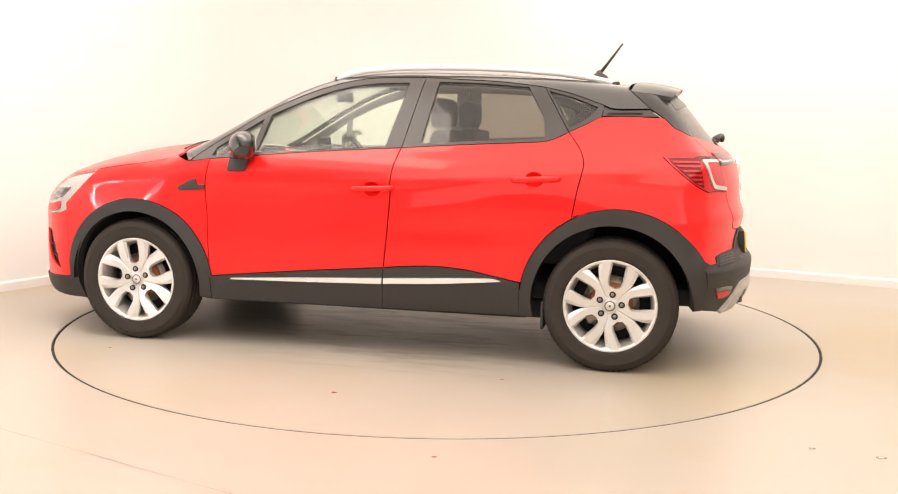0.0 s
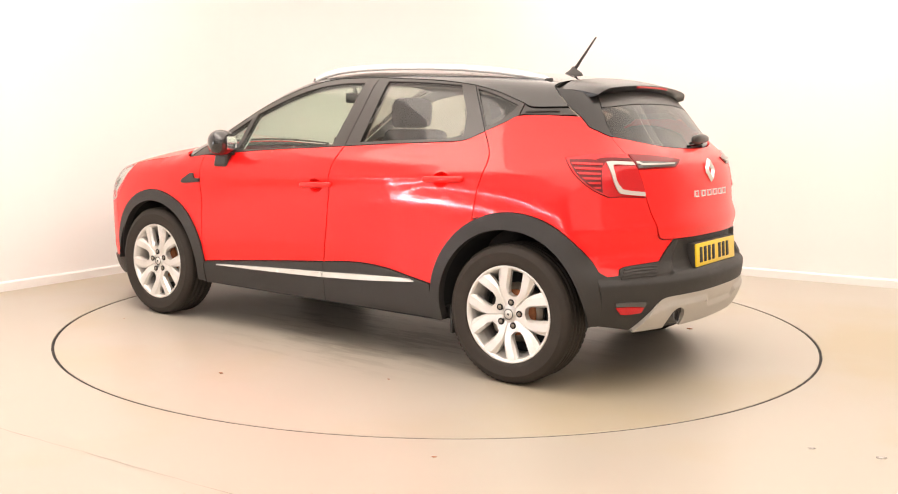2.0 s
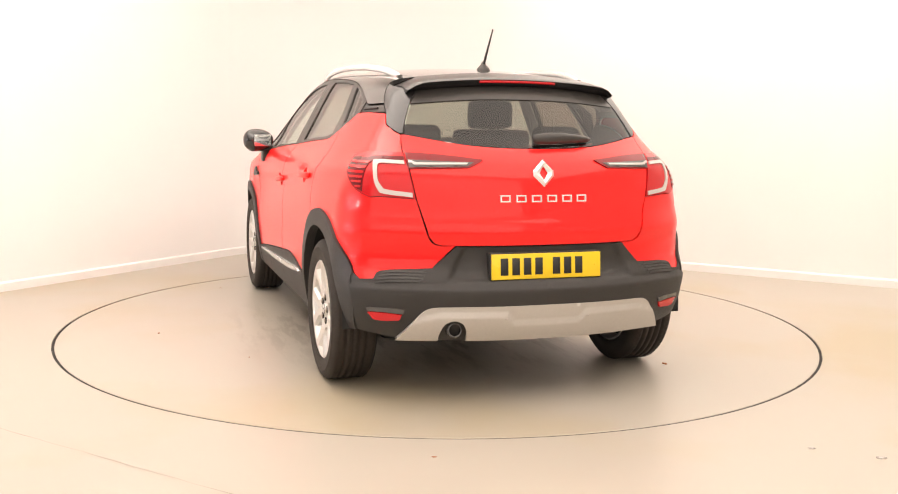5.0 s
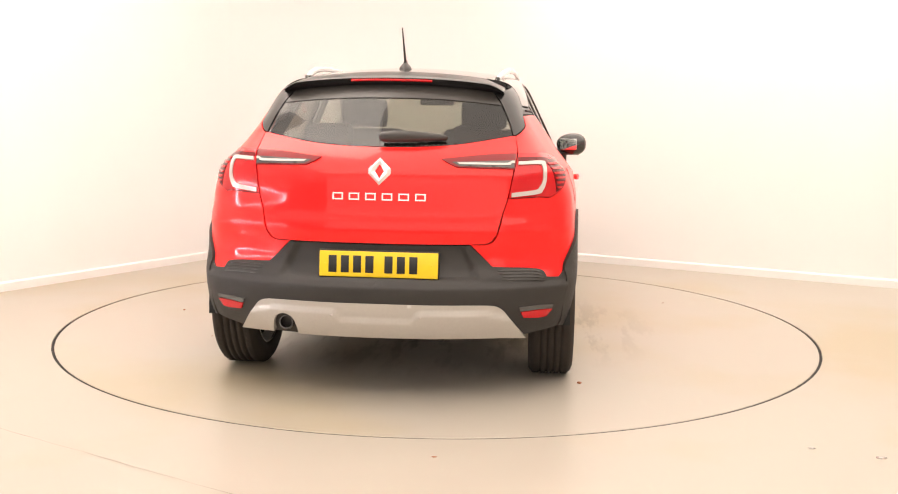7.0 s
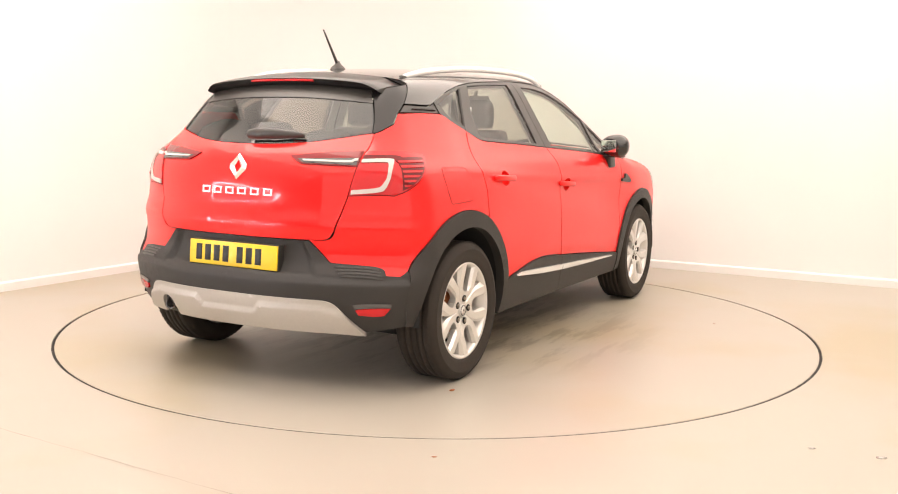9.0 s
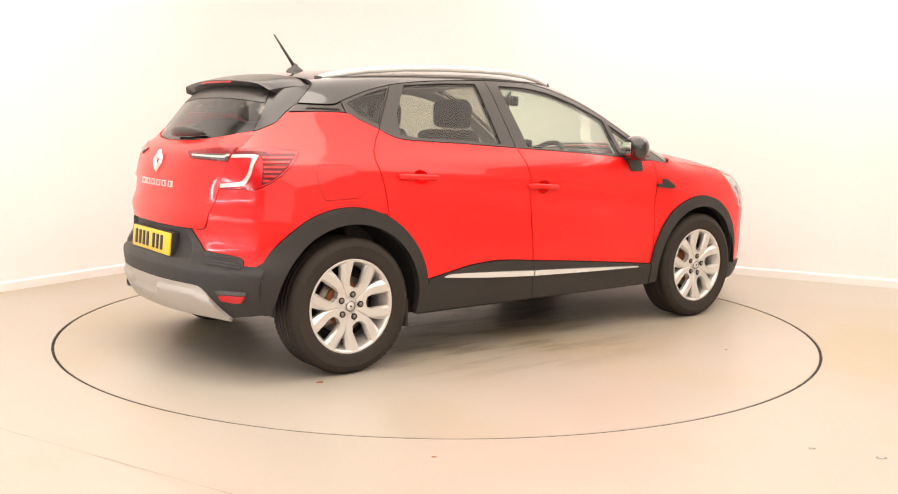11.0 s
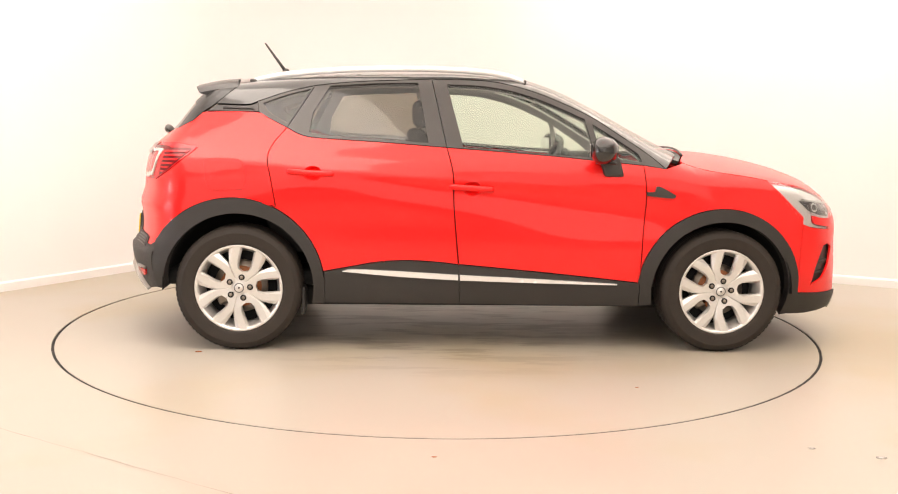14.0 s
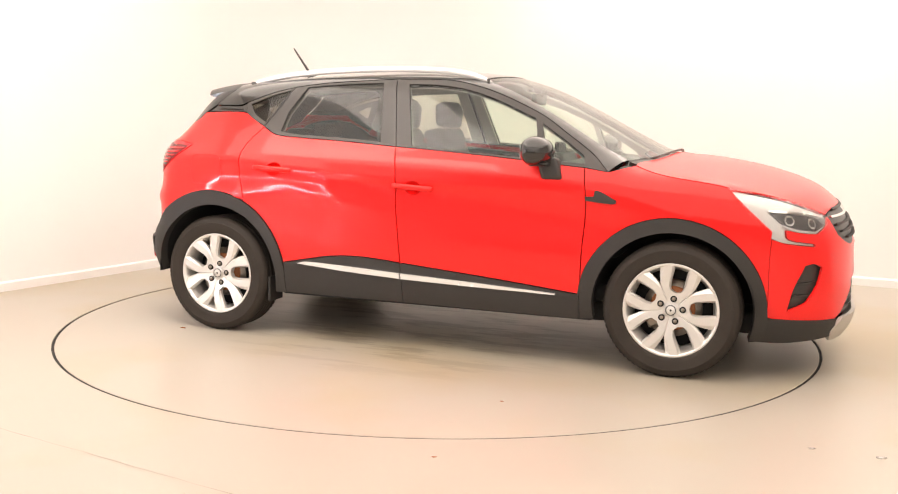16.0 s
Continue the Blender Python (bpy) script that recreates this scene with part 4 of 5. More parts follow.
skid = panel("rear_skid_plate", "rear", SKID, SILVER, rear_bumper, 0.021, 0.026, 0.0, step=0.012, both=False, label="silver skid plate under the bumper", lift=skid_relief)[0]
for y in (0.195, -0.195):
    p = on_skin("rear", [(y, 0.405)])[0]
    ob = lathe("parking_sensor", [(0.0, 0.002), (0.005, 0.002), (0.007, 0.0), (0.007, -0.01)], LAMP_WHITE, skid, n=16, axis="x")
    ob.location = (p[0] - 0.026, y, 0.402)
    ob.scale = (-1, 1, 1)
for o in tail_patch("rear_reflector", [("rear", [(0.760, 0.425), (0.70, 0.424), (0.625, 0.418)]), ("rear", [(0.625, 0.418), (0.635, 0.394)]), ("rear", [(0.635, 0.394), (0.70, 0.390), (0.735, 0.394)])], LAMP_RED, rear_bumper, 0.019, 0.016, "red bumper reflector", "tail"):
    b = False if o.data.vertices[0].co.y > 0 else "right"
    tail_patch("clear_strip", [("rear", [(0.765, 0.446), (0.70, 0.447), (0.615, 0.441)]), ("rear", [(0.615, 0.441), (0.622, 0.421)]), ("rear", [(0.622, 0.421), (0.70, 0.427), (0.760, 0.428)])], LAMP_GREY, o, 0.018, 0.016, "grey clear strip", "tail", b)
exhaust = lathe("exhaust_pipe", [(0.026, 0.0), (0.030, -0.002), (0.033, 0.004), (0.033, 0.22), (0.026, 0.22), (0.026, 0.0)], LAMP_GREY, car, "dull steel exhaust tailpipe", 32, "x")
exhaust.location = (-1.985, 0.413, 0.350)
exhaust.rotation_euler = (0, radians(8), 0)
lathe("pipe_inside", [(0.0, 0.05), (0.027, 0.05)], DARK, exhaust, n=24, axis="x")
silencer = block("silencer", (-1.80, -0.10, 0.300), (-1.55, 0.50, 0.42), STEEL, car, 0.05, "dull steel exhaust silencer", 3)


def plate():
    base = new("number_plate")
    base.parent = car
    base["label"] = "yellow number plate with black characters"
    base.matrix_local = Matrix.Translation((on_skin("rear", [(0.0, 0.624)])[0, 0] - 0.010, -0.006, 0.624)) @ Matrix.Rotation(radians(5), 4, "Y")
    block("plate", (-0.004, -0.262, -0.056), (0.006, 0.262, 0.056), YELLOW, base, 0.0025, "", 2)
    block("plate_holder", (0.004, -0.266, -0.060), (0.045, 0.268, 0.062), PLASTIC, base, 0.004, "", 2)
    for k in range(7):
        y = 0.203 - 0.0545 * k - (0.03 if k > 3 else 0)
        block("character_bar", (-0.0055, y - 0.018, -0.0375), (-0.003, y + 0.018, 0.0375), INK, base, 0.0006, "", 1)
    for y in (0.235, -0.235):
        block("plate_screw", (-0.006, y - 0.004, -0.004), (-0.003, y + 0.004, 0.004), YELLOW, base, 0.001, "", 1)


plate()


def emblem():
    p = on_skin("rear", [(0.0, 1.028)])[0]
    out, ins = [(0.0, 0.064), (0.053, 0.012), (0.053, -0.012), (0.0, -0.064), (-0.053, -0.012), (-0.053, 0.012)], [(0.0, 0.033), (0.021, 0.0), (0.021, 0.0), (0.0, -0.033), (-0.021, 0.0), (-0.021, 0.0)]
    vs = [(-0.004, a, b) for a, b in out] + [(-0.018, a * 0.72, b * 0.76) for a, b in out] + [(-0.006, a, b) for a, b in ins]
    fs = [(i, (i + 1) % 6, 6 + (i + 1) % 6, 6 + i) for i in range(6)] + [(6 + i, 6 + (i + 1) % 6, 12 + (i + 1) % 6, 12 + i) for i in range(6)]
    ob = raw("diamond_badge", vs, fs, BRIGHT, tailgate, "chrome diamond-shaped badge", False)
    ob.location = (p[0], 0, 1.028)
    ob.scale = (1, 0.93, 0.96)
    ob.rotation_euler = (0, radians(14), 0)
    letters = new("badge_bars")
    letters.parent = tailgate
    letters["label"] = "row of small hollow chrome bars"
    for k, y in enumerate(np.linspace(0.183, -0.183, 6)):
        q = on_skin("rear", [(y, 0.918)])[0]
        rim_out, rim_in = ((-0.023, -0.0155), (0.023, -0.0155), (0.023, 0.0155), (-0.023, 0.0155)), ((-0.0175, -0.0100), (0.0175, -0.0100), (0.0175, 0.0100), (-0.0175, 0.0100))
        vs = [(q[0] + d + 0.12 * c, y + a, 0.919 + c) for d in (-0.006, 0.004) for ring in (rim_out, rim_in) for a, c in ring]
        fs = [f for i in range(4) for j in ((i + 1) % 4,) for f in ((i, j, 4 + j, 4 + i), (i, 8 + i, 8 + j, j), (4 + i, 4 + j, 12 + j, 12 + i))]
        raw("badge_bar", vs, fs, BRIGHT, letters, smooth=False)


emblem()

# ---- roof rails, aerial, mirrors ----
RAIL = [(-1.315, 0.470, 1.462), (-1.27, 0.480, 1.478), (-1.15, 0.492, 1.503), (-1.0, 0.503, 1.523), (-0.78, 0.518, 1.541), (-0.55, 0.530, 1.550), (-0.3, 0.538, 1.552), (-0.1, 0.542, 1.547), (0.05, 0.543, 1.535), (0.15, 0.543, 1.516), (0.22, 0.541, 1.492), (0.26, 0.539, 1.474)]
rail = tube("roof_rail", RAIL, [0.008, 0.014] + [0.0170] * 8 + [0.014, 0.008], BRIGHT, car, "bright silver roof rail", 14, 0.75)
for v in rail.data.vertices:
    v.co.z -= 0.012
mirrored(rail)
for x, y, z in ((-1.26, 0.478, 1.458), (0.20, 0.537, 1.474)):
    ft = block("rail_foot", (x - 0.05, y - 0.012, z - 0.035), (x + 0.05, y + 0.012, z + 0.014), FRAME_BLACK, rail, 0.008)
    mirrored(ft)
aerial = lathe("aerial_base", [(0.0, 0.045), (0.008, 0.043), (0.014, 0.028), (0.032, 0.010), (0.036, 0.0), (0.036, -0.012)], FRAME_BLACK, car, "black roof aerial", 24, "z")
aerial.location = (-1.165, 0, 1.512)
aerial.scale = (1.5, 0.9, 1)
tube("aerial_mast", [(0.0, 0, 0.020), (-0.028, 0, 0.078), (-0.057, 0, 0.137), (-0.085, 0, 0.195)], [0.0080, 0.0062, 0.0050, 0.0035], FRAME_BLACK, aerial, "", 8, 1.0, (0, 1, 0))


def door_mirror():
    n, m, vs, fs = 28, 16, [], []
    for i in range(m + 1):
        a = math.pi * i / m
        for k in range(n):
            b = math.tau * k / n
            x, y, z = math.cos(a), math.sin(a) * math.cos(b), math.sin(a) * math.sin(b)
            sx = 0.074 if x > 0 else 0.062
            q = 2.0 / 2.25
            y, z = math.copysign(abs(y) ** q, y), math.copysign(abs(z) ** q, z)
            vs.append((max(x * sx, -0.052), y * 0.102 * (1 - 0.10 * max(x, 0)), z * 0.070 * (1 + 0.12 * y)))
    for i in range(m):
        for k in range(n):
            fs.append((i * n + k, i * n + (k + 1) % n, (i + 1) * n + (k + 1) % n, (i + 1) * n + k))
    ob = raw("door_mirror", vs, fs, GLOSS_BLACK, car, "gloss black door mirror")
    ob.data.transform(Matrix.Translation((0.628, 0.912, 1.108)) @ Matrix.Rotation(radians(20), 4, "Z") @ Matrix.Diagonal((1.08, 1.04, 1.06, 1)))
    glass = block("mirror_glass", (0.5685, 0.832, 1.070), (0.5725, 0.946, 1.144), MIRROR, ob, 0.002, "", 2, lambda x, y, z: (x - 0.364 * (y - 0.891), y, z))
    arm = block("mirror_arm", (0.625, 0.808, 0.965), (0.735, 0.882, 1.075), FRAME_BLACK, ob, 0.018, "", 3, lambda x, y, z: (x + (0.02 if z < 1.02 else -0.01), y, z))
    band = block("mirror_band", (0.600, 0.842, 1.034), (0.690, 0.966, 1.050), FRAME_BLACK, ob, 0.008)
    for o in (glass, arm, band):
        o.matrix_parent_inverse = Matrix.Identity(4)
    r = mirrored(ob)
    for o in (glass, arm, band):
        mirrored(o, r)


door_mirror()

# ---- front: lamps, grille, bumper ----
HEAD_TOP = [(1.565, 0.822, 0.952), (1.67, 0.788, 0.932), (1.787, 0.744, 0.908), (1.886, 0.674, 0.876), (1.966, 0.601, 0.842), (2.012, 0.555, 0.815)]
HEAD_FRONT = [(2.012, 0.555, 0.815), (2.020, 0.60, 0.785), (1.975, 0.690, 0.738)]
HEAD_FOOT = [(1.975, 0.690, 0.738), (1.90, 0.755, 0.745), (1.835, 0.800, 0.760)]
HEAD_L1 = [(1.835, 0.800, 0.760), (1.855, 0.795, 0.715), (1.966, 0.707, 0.692)]
HEAD_L2 = [(1.966, 0.707, 0.692), (1.966, 0.707, 0.678)]
HEAD_LOW = [(1.966, 0.707, 0.678), (1.841, 0.802, 0.694), (1.775, 0.827, 0.715)]
HEAD_BACK = [(1.775, 0.827, 0.715), (1.71, 0.838, 0.782), (1.616, 0.84, 0.881), (1.565, 0.822, 0.952)]
HEAD = [("xyz", s) for s in (HEAD_TOP, HEAD_FRONT, HEAD_FOOT, HEAD_L1, HEAD_L2, HEAD_LOW, HEAD_BACK)]
INNER = [("xyz", s) for s in ([(1.735, 0.815, 0.846), (1.85, 0.72, 0.835), (1.995, 0.56, 0.812)], [(1.995, 0.56, 0.812), (2.005, 0.61, 0.785), (1.965, 0.69, 0.752)], [(1.965, 0.69, 0.752), (1.88, 0.76, 0.765), (1.80, 0.80, 0.790)], [(1.80, 0.80, 0.790), (1.735, 0.815, 0.846)])]
for o in panel("headlamp", "nose", HEAD, HEAD_SILVER, car, -0.012, 0.012, 0.0035, step=0.018, label="clear headlamp with white daytime light"):
    b = False if o.data.vertices[0].co.y > 0 else "right"
    tail_patch("dark_housing", INNER, LAMP_GREY, o, -0.009, 0.004, "dark lamp housing", "nose", b)
    for c in ((1.835, 0.775, 0.806), (1.930, 0.690, 0.790)):
        r = 0.026
        ring = [(c[0] + r * math.cos(a) * 0.7, c[1] - r * math.cos(a) * 0.7, c[2] + r * math.sin(a)) for a in np.linspace(0, math.tau, 17)]
        tail_patch("projector_ring", [("xyz", ring[:9]), ("xyz", ring[8:])], CHROME, o, -0.003, 0.006, "", "nose", b)
        core = [(c[0] + (q[0] - c[0]) * 0.68, c[1] + (q[1] - c[1]) * 0.68, c[2] + (q[2] - c[2]) * 0.68) for q in ring]
        tail_patch("projector", [("xyz", core[:9]), ("xyz", core[8:])], LAMP_GREY, o, -0.0005, 0.006, "", "nose", b)
    tail_patch("light_bar", [("xyz", [(1.752, 0.812, 0.856), (1.86, 0.715, 0.847), (1.985, 0.570, 0.826)]), ("xyz", [(1.985, 0.570, 0.826), (1.990, 0.566, 0.819)]), ("xyz", [(1.990, 0.566, 0.819), (1.855, 0.720, 0.838), (1.745, 0.814, 0.848)])], CHROME, o, -0.006, 0.005, "bright upper light bar", "nose", b)
    tail_patch("light_bar", [("xyz", [(1.812, 0.797, 0.784), (1.885, 0.757, 0.761), (1.962, 0.692, 0.749)]), ("xyz", [(1.962, 0.692, 0.749), (1.960, 0.694, 0.742)]), ("xyz", [(1.960, 0.694, 0.742), (1.883, 0.759, 0.752), (1.806, 0.800, 0.776)])], CHROME, o, -0.006, 0.005, "bright lower light bar", "nose", b)
    lens = tail_patch("lens", HEAD, LENS, o, 0.002, 0.003, "clear lens", "nose", b)
    lens[0].visible_shadow = False
FOG = [("xyz", [(1.925, 0.740, 0.588), (1.965, 0.706, 0.596), (2.005, 0.665, 0.577)]), ("xyz", [(2.005, 0.665, 0.577), (1.990, 0.691, 0.490), (1.940, 0.727, 0.405)]), ("xyz", [(1.940, 0.727, 0.405), (1.855, 0.772, 0.366)]), ("xyz", [(1.855, 0.772, 0.366), (1.880, 0.772, 0.472), (1.925, 0.740, 0.588)])]
front_bumper = panel("front_bumper", "nose", [("side", [(1.775, 0.715), (1.770, 0.60), (1.773, 0.325)]), ("xyz", [(1.773, 0.79, 0.325), (1.92, 0.70, 0.318), (2.078, 0.562, 0.312)]), ("front", [(0.50, 0.335), (0.33, 0.44), (0.30, 0.485), (0.0, 0.49)]), ("front", [(0.0, 0.49), (0.0, 0.655)]),
                                              ("front", [(0.0, 0.655), (0.35, 0.665), (0.52, 0.715), (0.555, 0.765), (0.555, 0.815)]), ("xyz", HEAD_FRONT), ("xyz", HEAD_FOOT), ("xyz", HEAD_L1), ("xyz", HEAD_L2), ("xyz", HEAD_LOW)], RED, car, 0, 0.012, 0.0, holes=[FOG], step=0.022, both="join", label="red front bumper")[0]
tail_patch("fog_recess", FOG, FRAME_BLACK, front_bumper, -0.022, 0.008, "black bumper corner recess", "nose", True, -0.01)
for z in (0.44, 0.50):
    tail_patch("recess_bar", [("xyz", [(1.885, 0.77, z), (1.985, 0.69, z + 0.008)]), ("xyz", [(1.983, 0.69, z - 0.006), (1.883, 0.77, z - 0.014)])], PLASTIC, front_bumper, -0.012, 0.01, "", "nose")
grille = panel("grille", "front", [[(0.0, 0.655), (0.35, 0.665), (0.52, 0.715), (0.553, 0.765), (0.553, 0.815)], [(0.553, 0.815), (0.40, 0.850), (0.20, 0.868), (0.0, 0.872)], [(0.0, 0.872), (0.0, 0.655)]], FRAME_BLACK, car, -0.012, 0.012, 0.0, both="join", label="black front grille")[0]
for k, (z, w) in enumerate(((0.700, 0.40), (0.735, 0.47), (0.770, 0.51), (0.805, 0.52), (0.838, 0.42))):
    tail_patch("grille_bar", [[(-w, z), (0.0, z + 0.004), (w, z)], [(w, z + 0.010), (0.0, z + 0.015), (-w, z + 0.010)]], CHROME if k == 3 else PLASTIC, grille, 0.004, 0.016, "", "front", False)
tail_patch("lower_grille", [[(0.0, 0.30), (0.52, 0.315)], [(0.52, 0.32), (0.34, 0.44), (0.30, 0.488), (0.0, 0.493)], [(0.0, 0.493), (0.0, 0.30)]], FRAME_BLACK, front_bumper, -0.025, 0.01, "black lower grille", "front", "join")
for z in (0.345, 0.385, 0.425, 0.46):
    w = 0.50 - (z - 0.33) * 1.3
    tail_patch("lower_grille_bar", [[(-w, z), (w, z)], [(w, z + 0.009), (-w, z + 0.009)]], PLASTIC, front_bumper, -0.010, 0.014, "", "front", False)
panel("front_lip", "nose", [("side", [(1.773, 0.330), (1.765, 0.27), (1.72, 0.205)]), ("xyz", [(1.72, 0.75, 0.205), (1.85, 0.72, 0.205), (2.04, 0.575, 0.225)]), ("xyz", [(2.055, 0.56, 0.225), (2.078, 0.562, 0.312)]), ("xyz", [(2.078, 0.562, 0.312), (1.92, 0.70, 0.318), (1.773, 0.79, 0.328)])], PLASTIC, car, 0.010, 0.02, 0.0, step=0.02, label="dark grey plastic bumper corner")
panel("front_skid_plate", "front", [[(0.0, 0.30), (0.50, 0.312)], [(0.50, 0.312), (0.58, 0.26), (0.55, 0.205)], [(0.55, 0.205), (0.0, 0.185)], [(0.0, 0.185), (0.0, 0.30)]], SILVER, front_bumper, 0.014, 0.02, 0.0, step=0.02, both="join", label="silver front skid plate")
for y0, y1 in ((0.02, 0.60), (-0.55, 0.08)):
    p = on_skin("top", [(1.215 - 0.2 * abs(v) ** 2, v) for v in np.linspace(y0, y1, 8)])
    tube("front_wiper", [tuple(q + (0.0, 0.0, 0.010)) for q in p], 0.006, FRAME_BLACK, car, "black windscreen wiper", 8)
panel("scuttle", "top", [[(1.10, 0.690), (1.185, 0.4), (1.220, 0.0), (1.185, -0.4), (1.10, -0.690)], [(1.065, -0.700), (1.16, -0.4), (1.197, 0.0), (1.16, 0.4), (1.065, 0.700)]], FRAME_BLACK, car, -0.01, 0.02, 0, both=False, label="black cowl below the windscreen")

# ---- wheels ----


def tyre(parent):
    R, w = 0.340, 0.1075
    prof = [(0.232, -0.090), (0.240, -0.100), (0.262, -0.107), (0.295, -0.108), (0.318, -0.103), (0.331, -0.090), (0.337, -0.078)]
    for g in (-0.048, -0.016, 0.016, 0.048):
        prof += [(R - 0.001, g - 0.006), (R - 0.009, g - 0.0045), (R - 0.009, g + 0.0045), (R - 0.001, g + 0.006)]
    prof += [(0.337, 0.078), (0.331, 0.090), (0.318, 0.103), (0.304, 0.106), (0.302, 0.1085), (0.297, 0.1085), (0.295, 0.108), (0.262, 0.107), (0.246, 0.103), (0.240, 0.100), (0.232, 0.090)]
    lathe("tyre", prof, RUBBER, parent, "black road tyre with grooved tread", 96)
    vs, fs = [], []
    for k in range(72):
        a = math.tau * k / 72
        for s in (1, -1):
            b = len(vs)
            for da in (-0.030, 0.030):
                for r, y in ((0.3385, 0.060), (0.3385, 0.082), (0.3335, 0.090)):
                    vs.append(((r + 0.0008) * math.cos(a + da), s * y, (r + 0.0008) * math.sin(a + da)))
            fs += [(b, b + 1, b + 4, b + 3), (b + 1, b + 2, b + 5, b + 4)]
    raw("tread_shoulder", vs, fs, RUBBER, parent, smooth=False)["kind"] = "stuff"


def spoke(parent, c, s):
    """One of ten spokes: a pair frames each long window, broad and faceted at the rim."""
    def at(r, a, y):
        return (r * math.sin(a), y, r * math.cos(a))
    rows = [(0.045, 0.0, 36, 0.078), (0.070, 0.0, 36, 0.081), (0.090, 0.4, 36, 0.083), (0.095, 8, 36, 0.084), (0.103, 14.5, 36, 0.085), (0.128, 14.6, 36, 0.088),
            (0.150, 12.6, 34.4, 0.090), (0.185, 10.2, 31.0, 0.093), (0.212, 8.9, 28.6, 0.095), (0.231, 8.2, 27.0, 0.096)]
    vs = []
    for r, a0, a1, y in rows:
        u = min(1, max(0, (r - 0.088) / 0.03))
        # angle round the hub and height of six edges: window side first
        v = min(1, max(0, (r - 0.10) / 0.12))
        ring = [(a0, -0.034), (a0, -0.014 * u), (a0 + 0.15 * u * (a1 - a0), 0.0), (a0 + (0.90 - 0.24 * v) * (a1 - a0), -0.001), (a1, -0.007 - 0.010 * v), (a1, -0.034)]
        vs += [at(r, c + s * radians(a), y + d) for a, d in ring]
    fs = []
    for i in range(len(rows) - 1):
        for k in range(6):
            fs.append((i * 6 + k, i * 6 + (k + 1) % 6, (i + 1) * 6 + (k + 1) % 6, (i + 1) * 6 + k))
    fs += [tuple(range(6)), tuple(len(vs) - 6 + k for k in range(6))]
    ob = raw("spoke", vs, fs, ALLOY, parent, smooth=False)
    bm = bmesh.new()
    bm.from_mesh(ob.data)
    bmesh.ops.recalc_face_normals(bm, faces=bm.faces)
    bm.to_mesh(ob.data)
    bm.free()


def wheel():
    w = new("wheel")
    w["label"] = "silver ten-spoke alloy wheel with black tyre"
    tyre(w)
    rim = lathe("rim", [(0.228, -0.098), (0.236, -0.096), (0.236, -0.085), (0.205, -0.060), (0.200, 0.030), (0.212, 0.055), (0.218, 0.085), (0.224, 0.095), (0.234, 0.098), (0.238, 0.094), (0.236, 0.088), (0.230, 0.085)], ALLOY, w, "silver alloy rim", 80)
    lathe("rim_back", [(0.0, -0.02), (0.10, -0.02), (0.205, -0.05)], DARK, rim, n=40)
    for k in range(5):
        c = math.tau * (k + 0.5) / 5
        for s in (1, -1):
            spoke(rim, c, s)
    lathe("hub", [(0.0, 0.074), (0.056, 0.074), (0.066, 0.066), (0.070, 0.040), (0.070, 0.0)], ALLOY, rim, n=40)
    cap = lathe("hub_cap", [(0.0, 0.088), (0.018, 0.088), (0.021, 0.085), (0.026, 0.086), (0.029, 0.083), (0.029, 0.07)], ALLOY, rim, "silver centre cap", 28)
    lathe("cap_ring", [(0.022, 0.0868), (0.026, 0.0872), (0.027, 0.0850)], ALLOY_DARK, rim, "", 28)
    prism_badge = [(0.0, 0.0886), (0.007, 0.0886)]
    lathe("cap_badge", prism_badge + [(0.0072, 0.087)], LAMP_GREY, rim, "", 4)
    for k in range(5):
        a = math.tau * (k + 0.5) / 5
        nut = lathe("wheel_bolt", [(0.0, 0.0875), (0.008, 0.0875), (0.0095, 0.0855), (0.0095, 0.060)], STEEL, rim, n=10)
        nut.location = (0.059 * math.sin(a), 0.0, 0.059 * math.cos(a))
        cup = lathe("bolt_cup", [(0.0095, 0.0835), (0.0165, 0.0835), (0.0165, 0.06)], DARK, rim, n=14)
        cup.location = (0.059 * math.sin(a), 0.0, 0.059 * math.cos(a))
    lathe("brake_disc", [(0.06, 0.012), (0.145, 0.012), (0.145, -0.010), (0.06, -0.010)], STEEL, w, "worn steel brake disc", 48)
    lathe("disc_bell", [(0.0, 0.03), (0.106, 0.03), (0.112, 0.024), (0.112, 0.0)], RUST, w, "rusty brake disc bell", 32)
    block("caliper", (0.065, -0.035, -0.06), (0.150, 0.030, 0.07), STEEL, w, 0.02, "grey brake caliper", 3)
    return w


def place_wheel(src, x, sy, turn):
    m = pose(x, sy * 0.772, 0.340, 0, 0, 0 if sy > 0 else 180) @ Matrix.Rotation(radians(turn), 4, "Y")
    if src.parent is None:
        src.parent = car
        src.matrix_local = m
        return src
    o = copy_thing(src, m)
    return o


first_wheel = wheel()
place_wheel(first_wheel, 1.320, 1, 43)
place_wheel(first_wheel, -1.322, 1, 25)
place_wheel(first_wheel, 1.320, -1, 24)
place_wheel(first_wheel, -1.322, -1, 22)

# ---- cabin ----


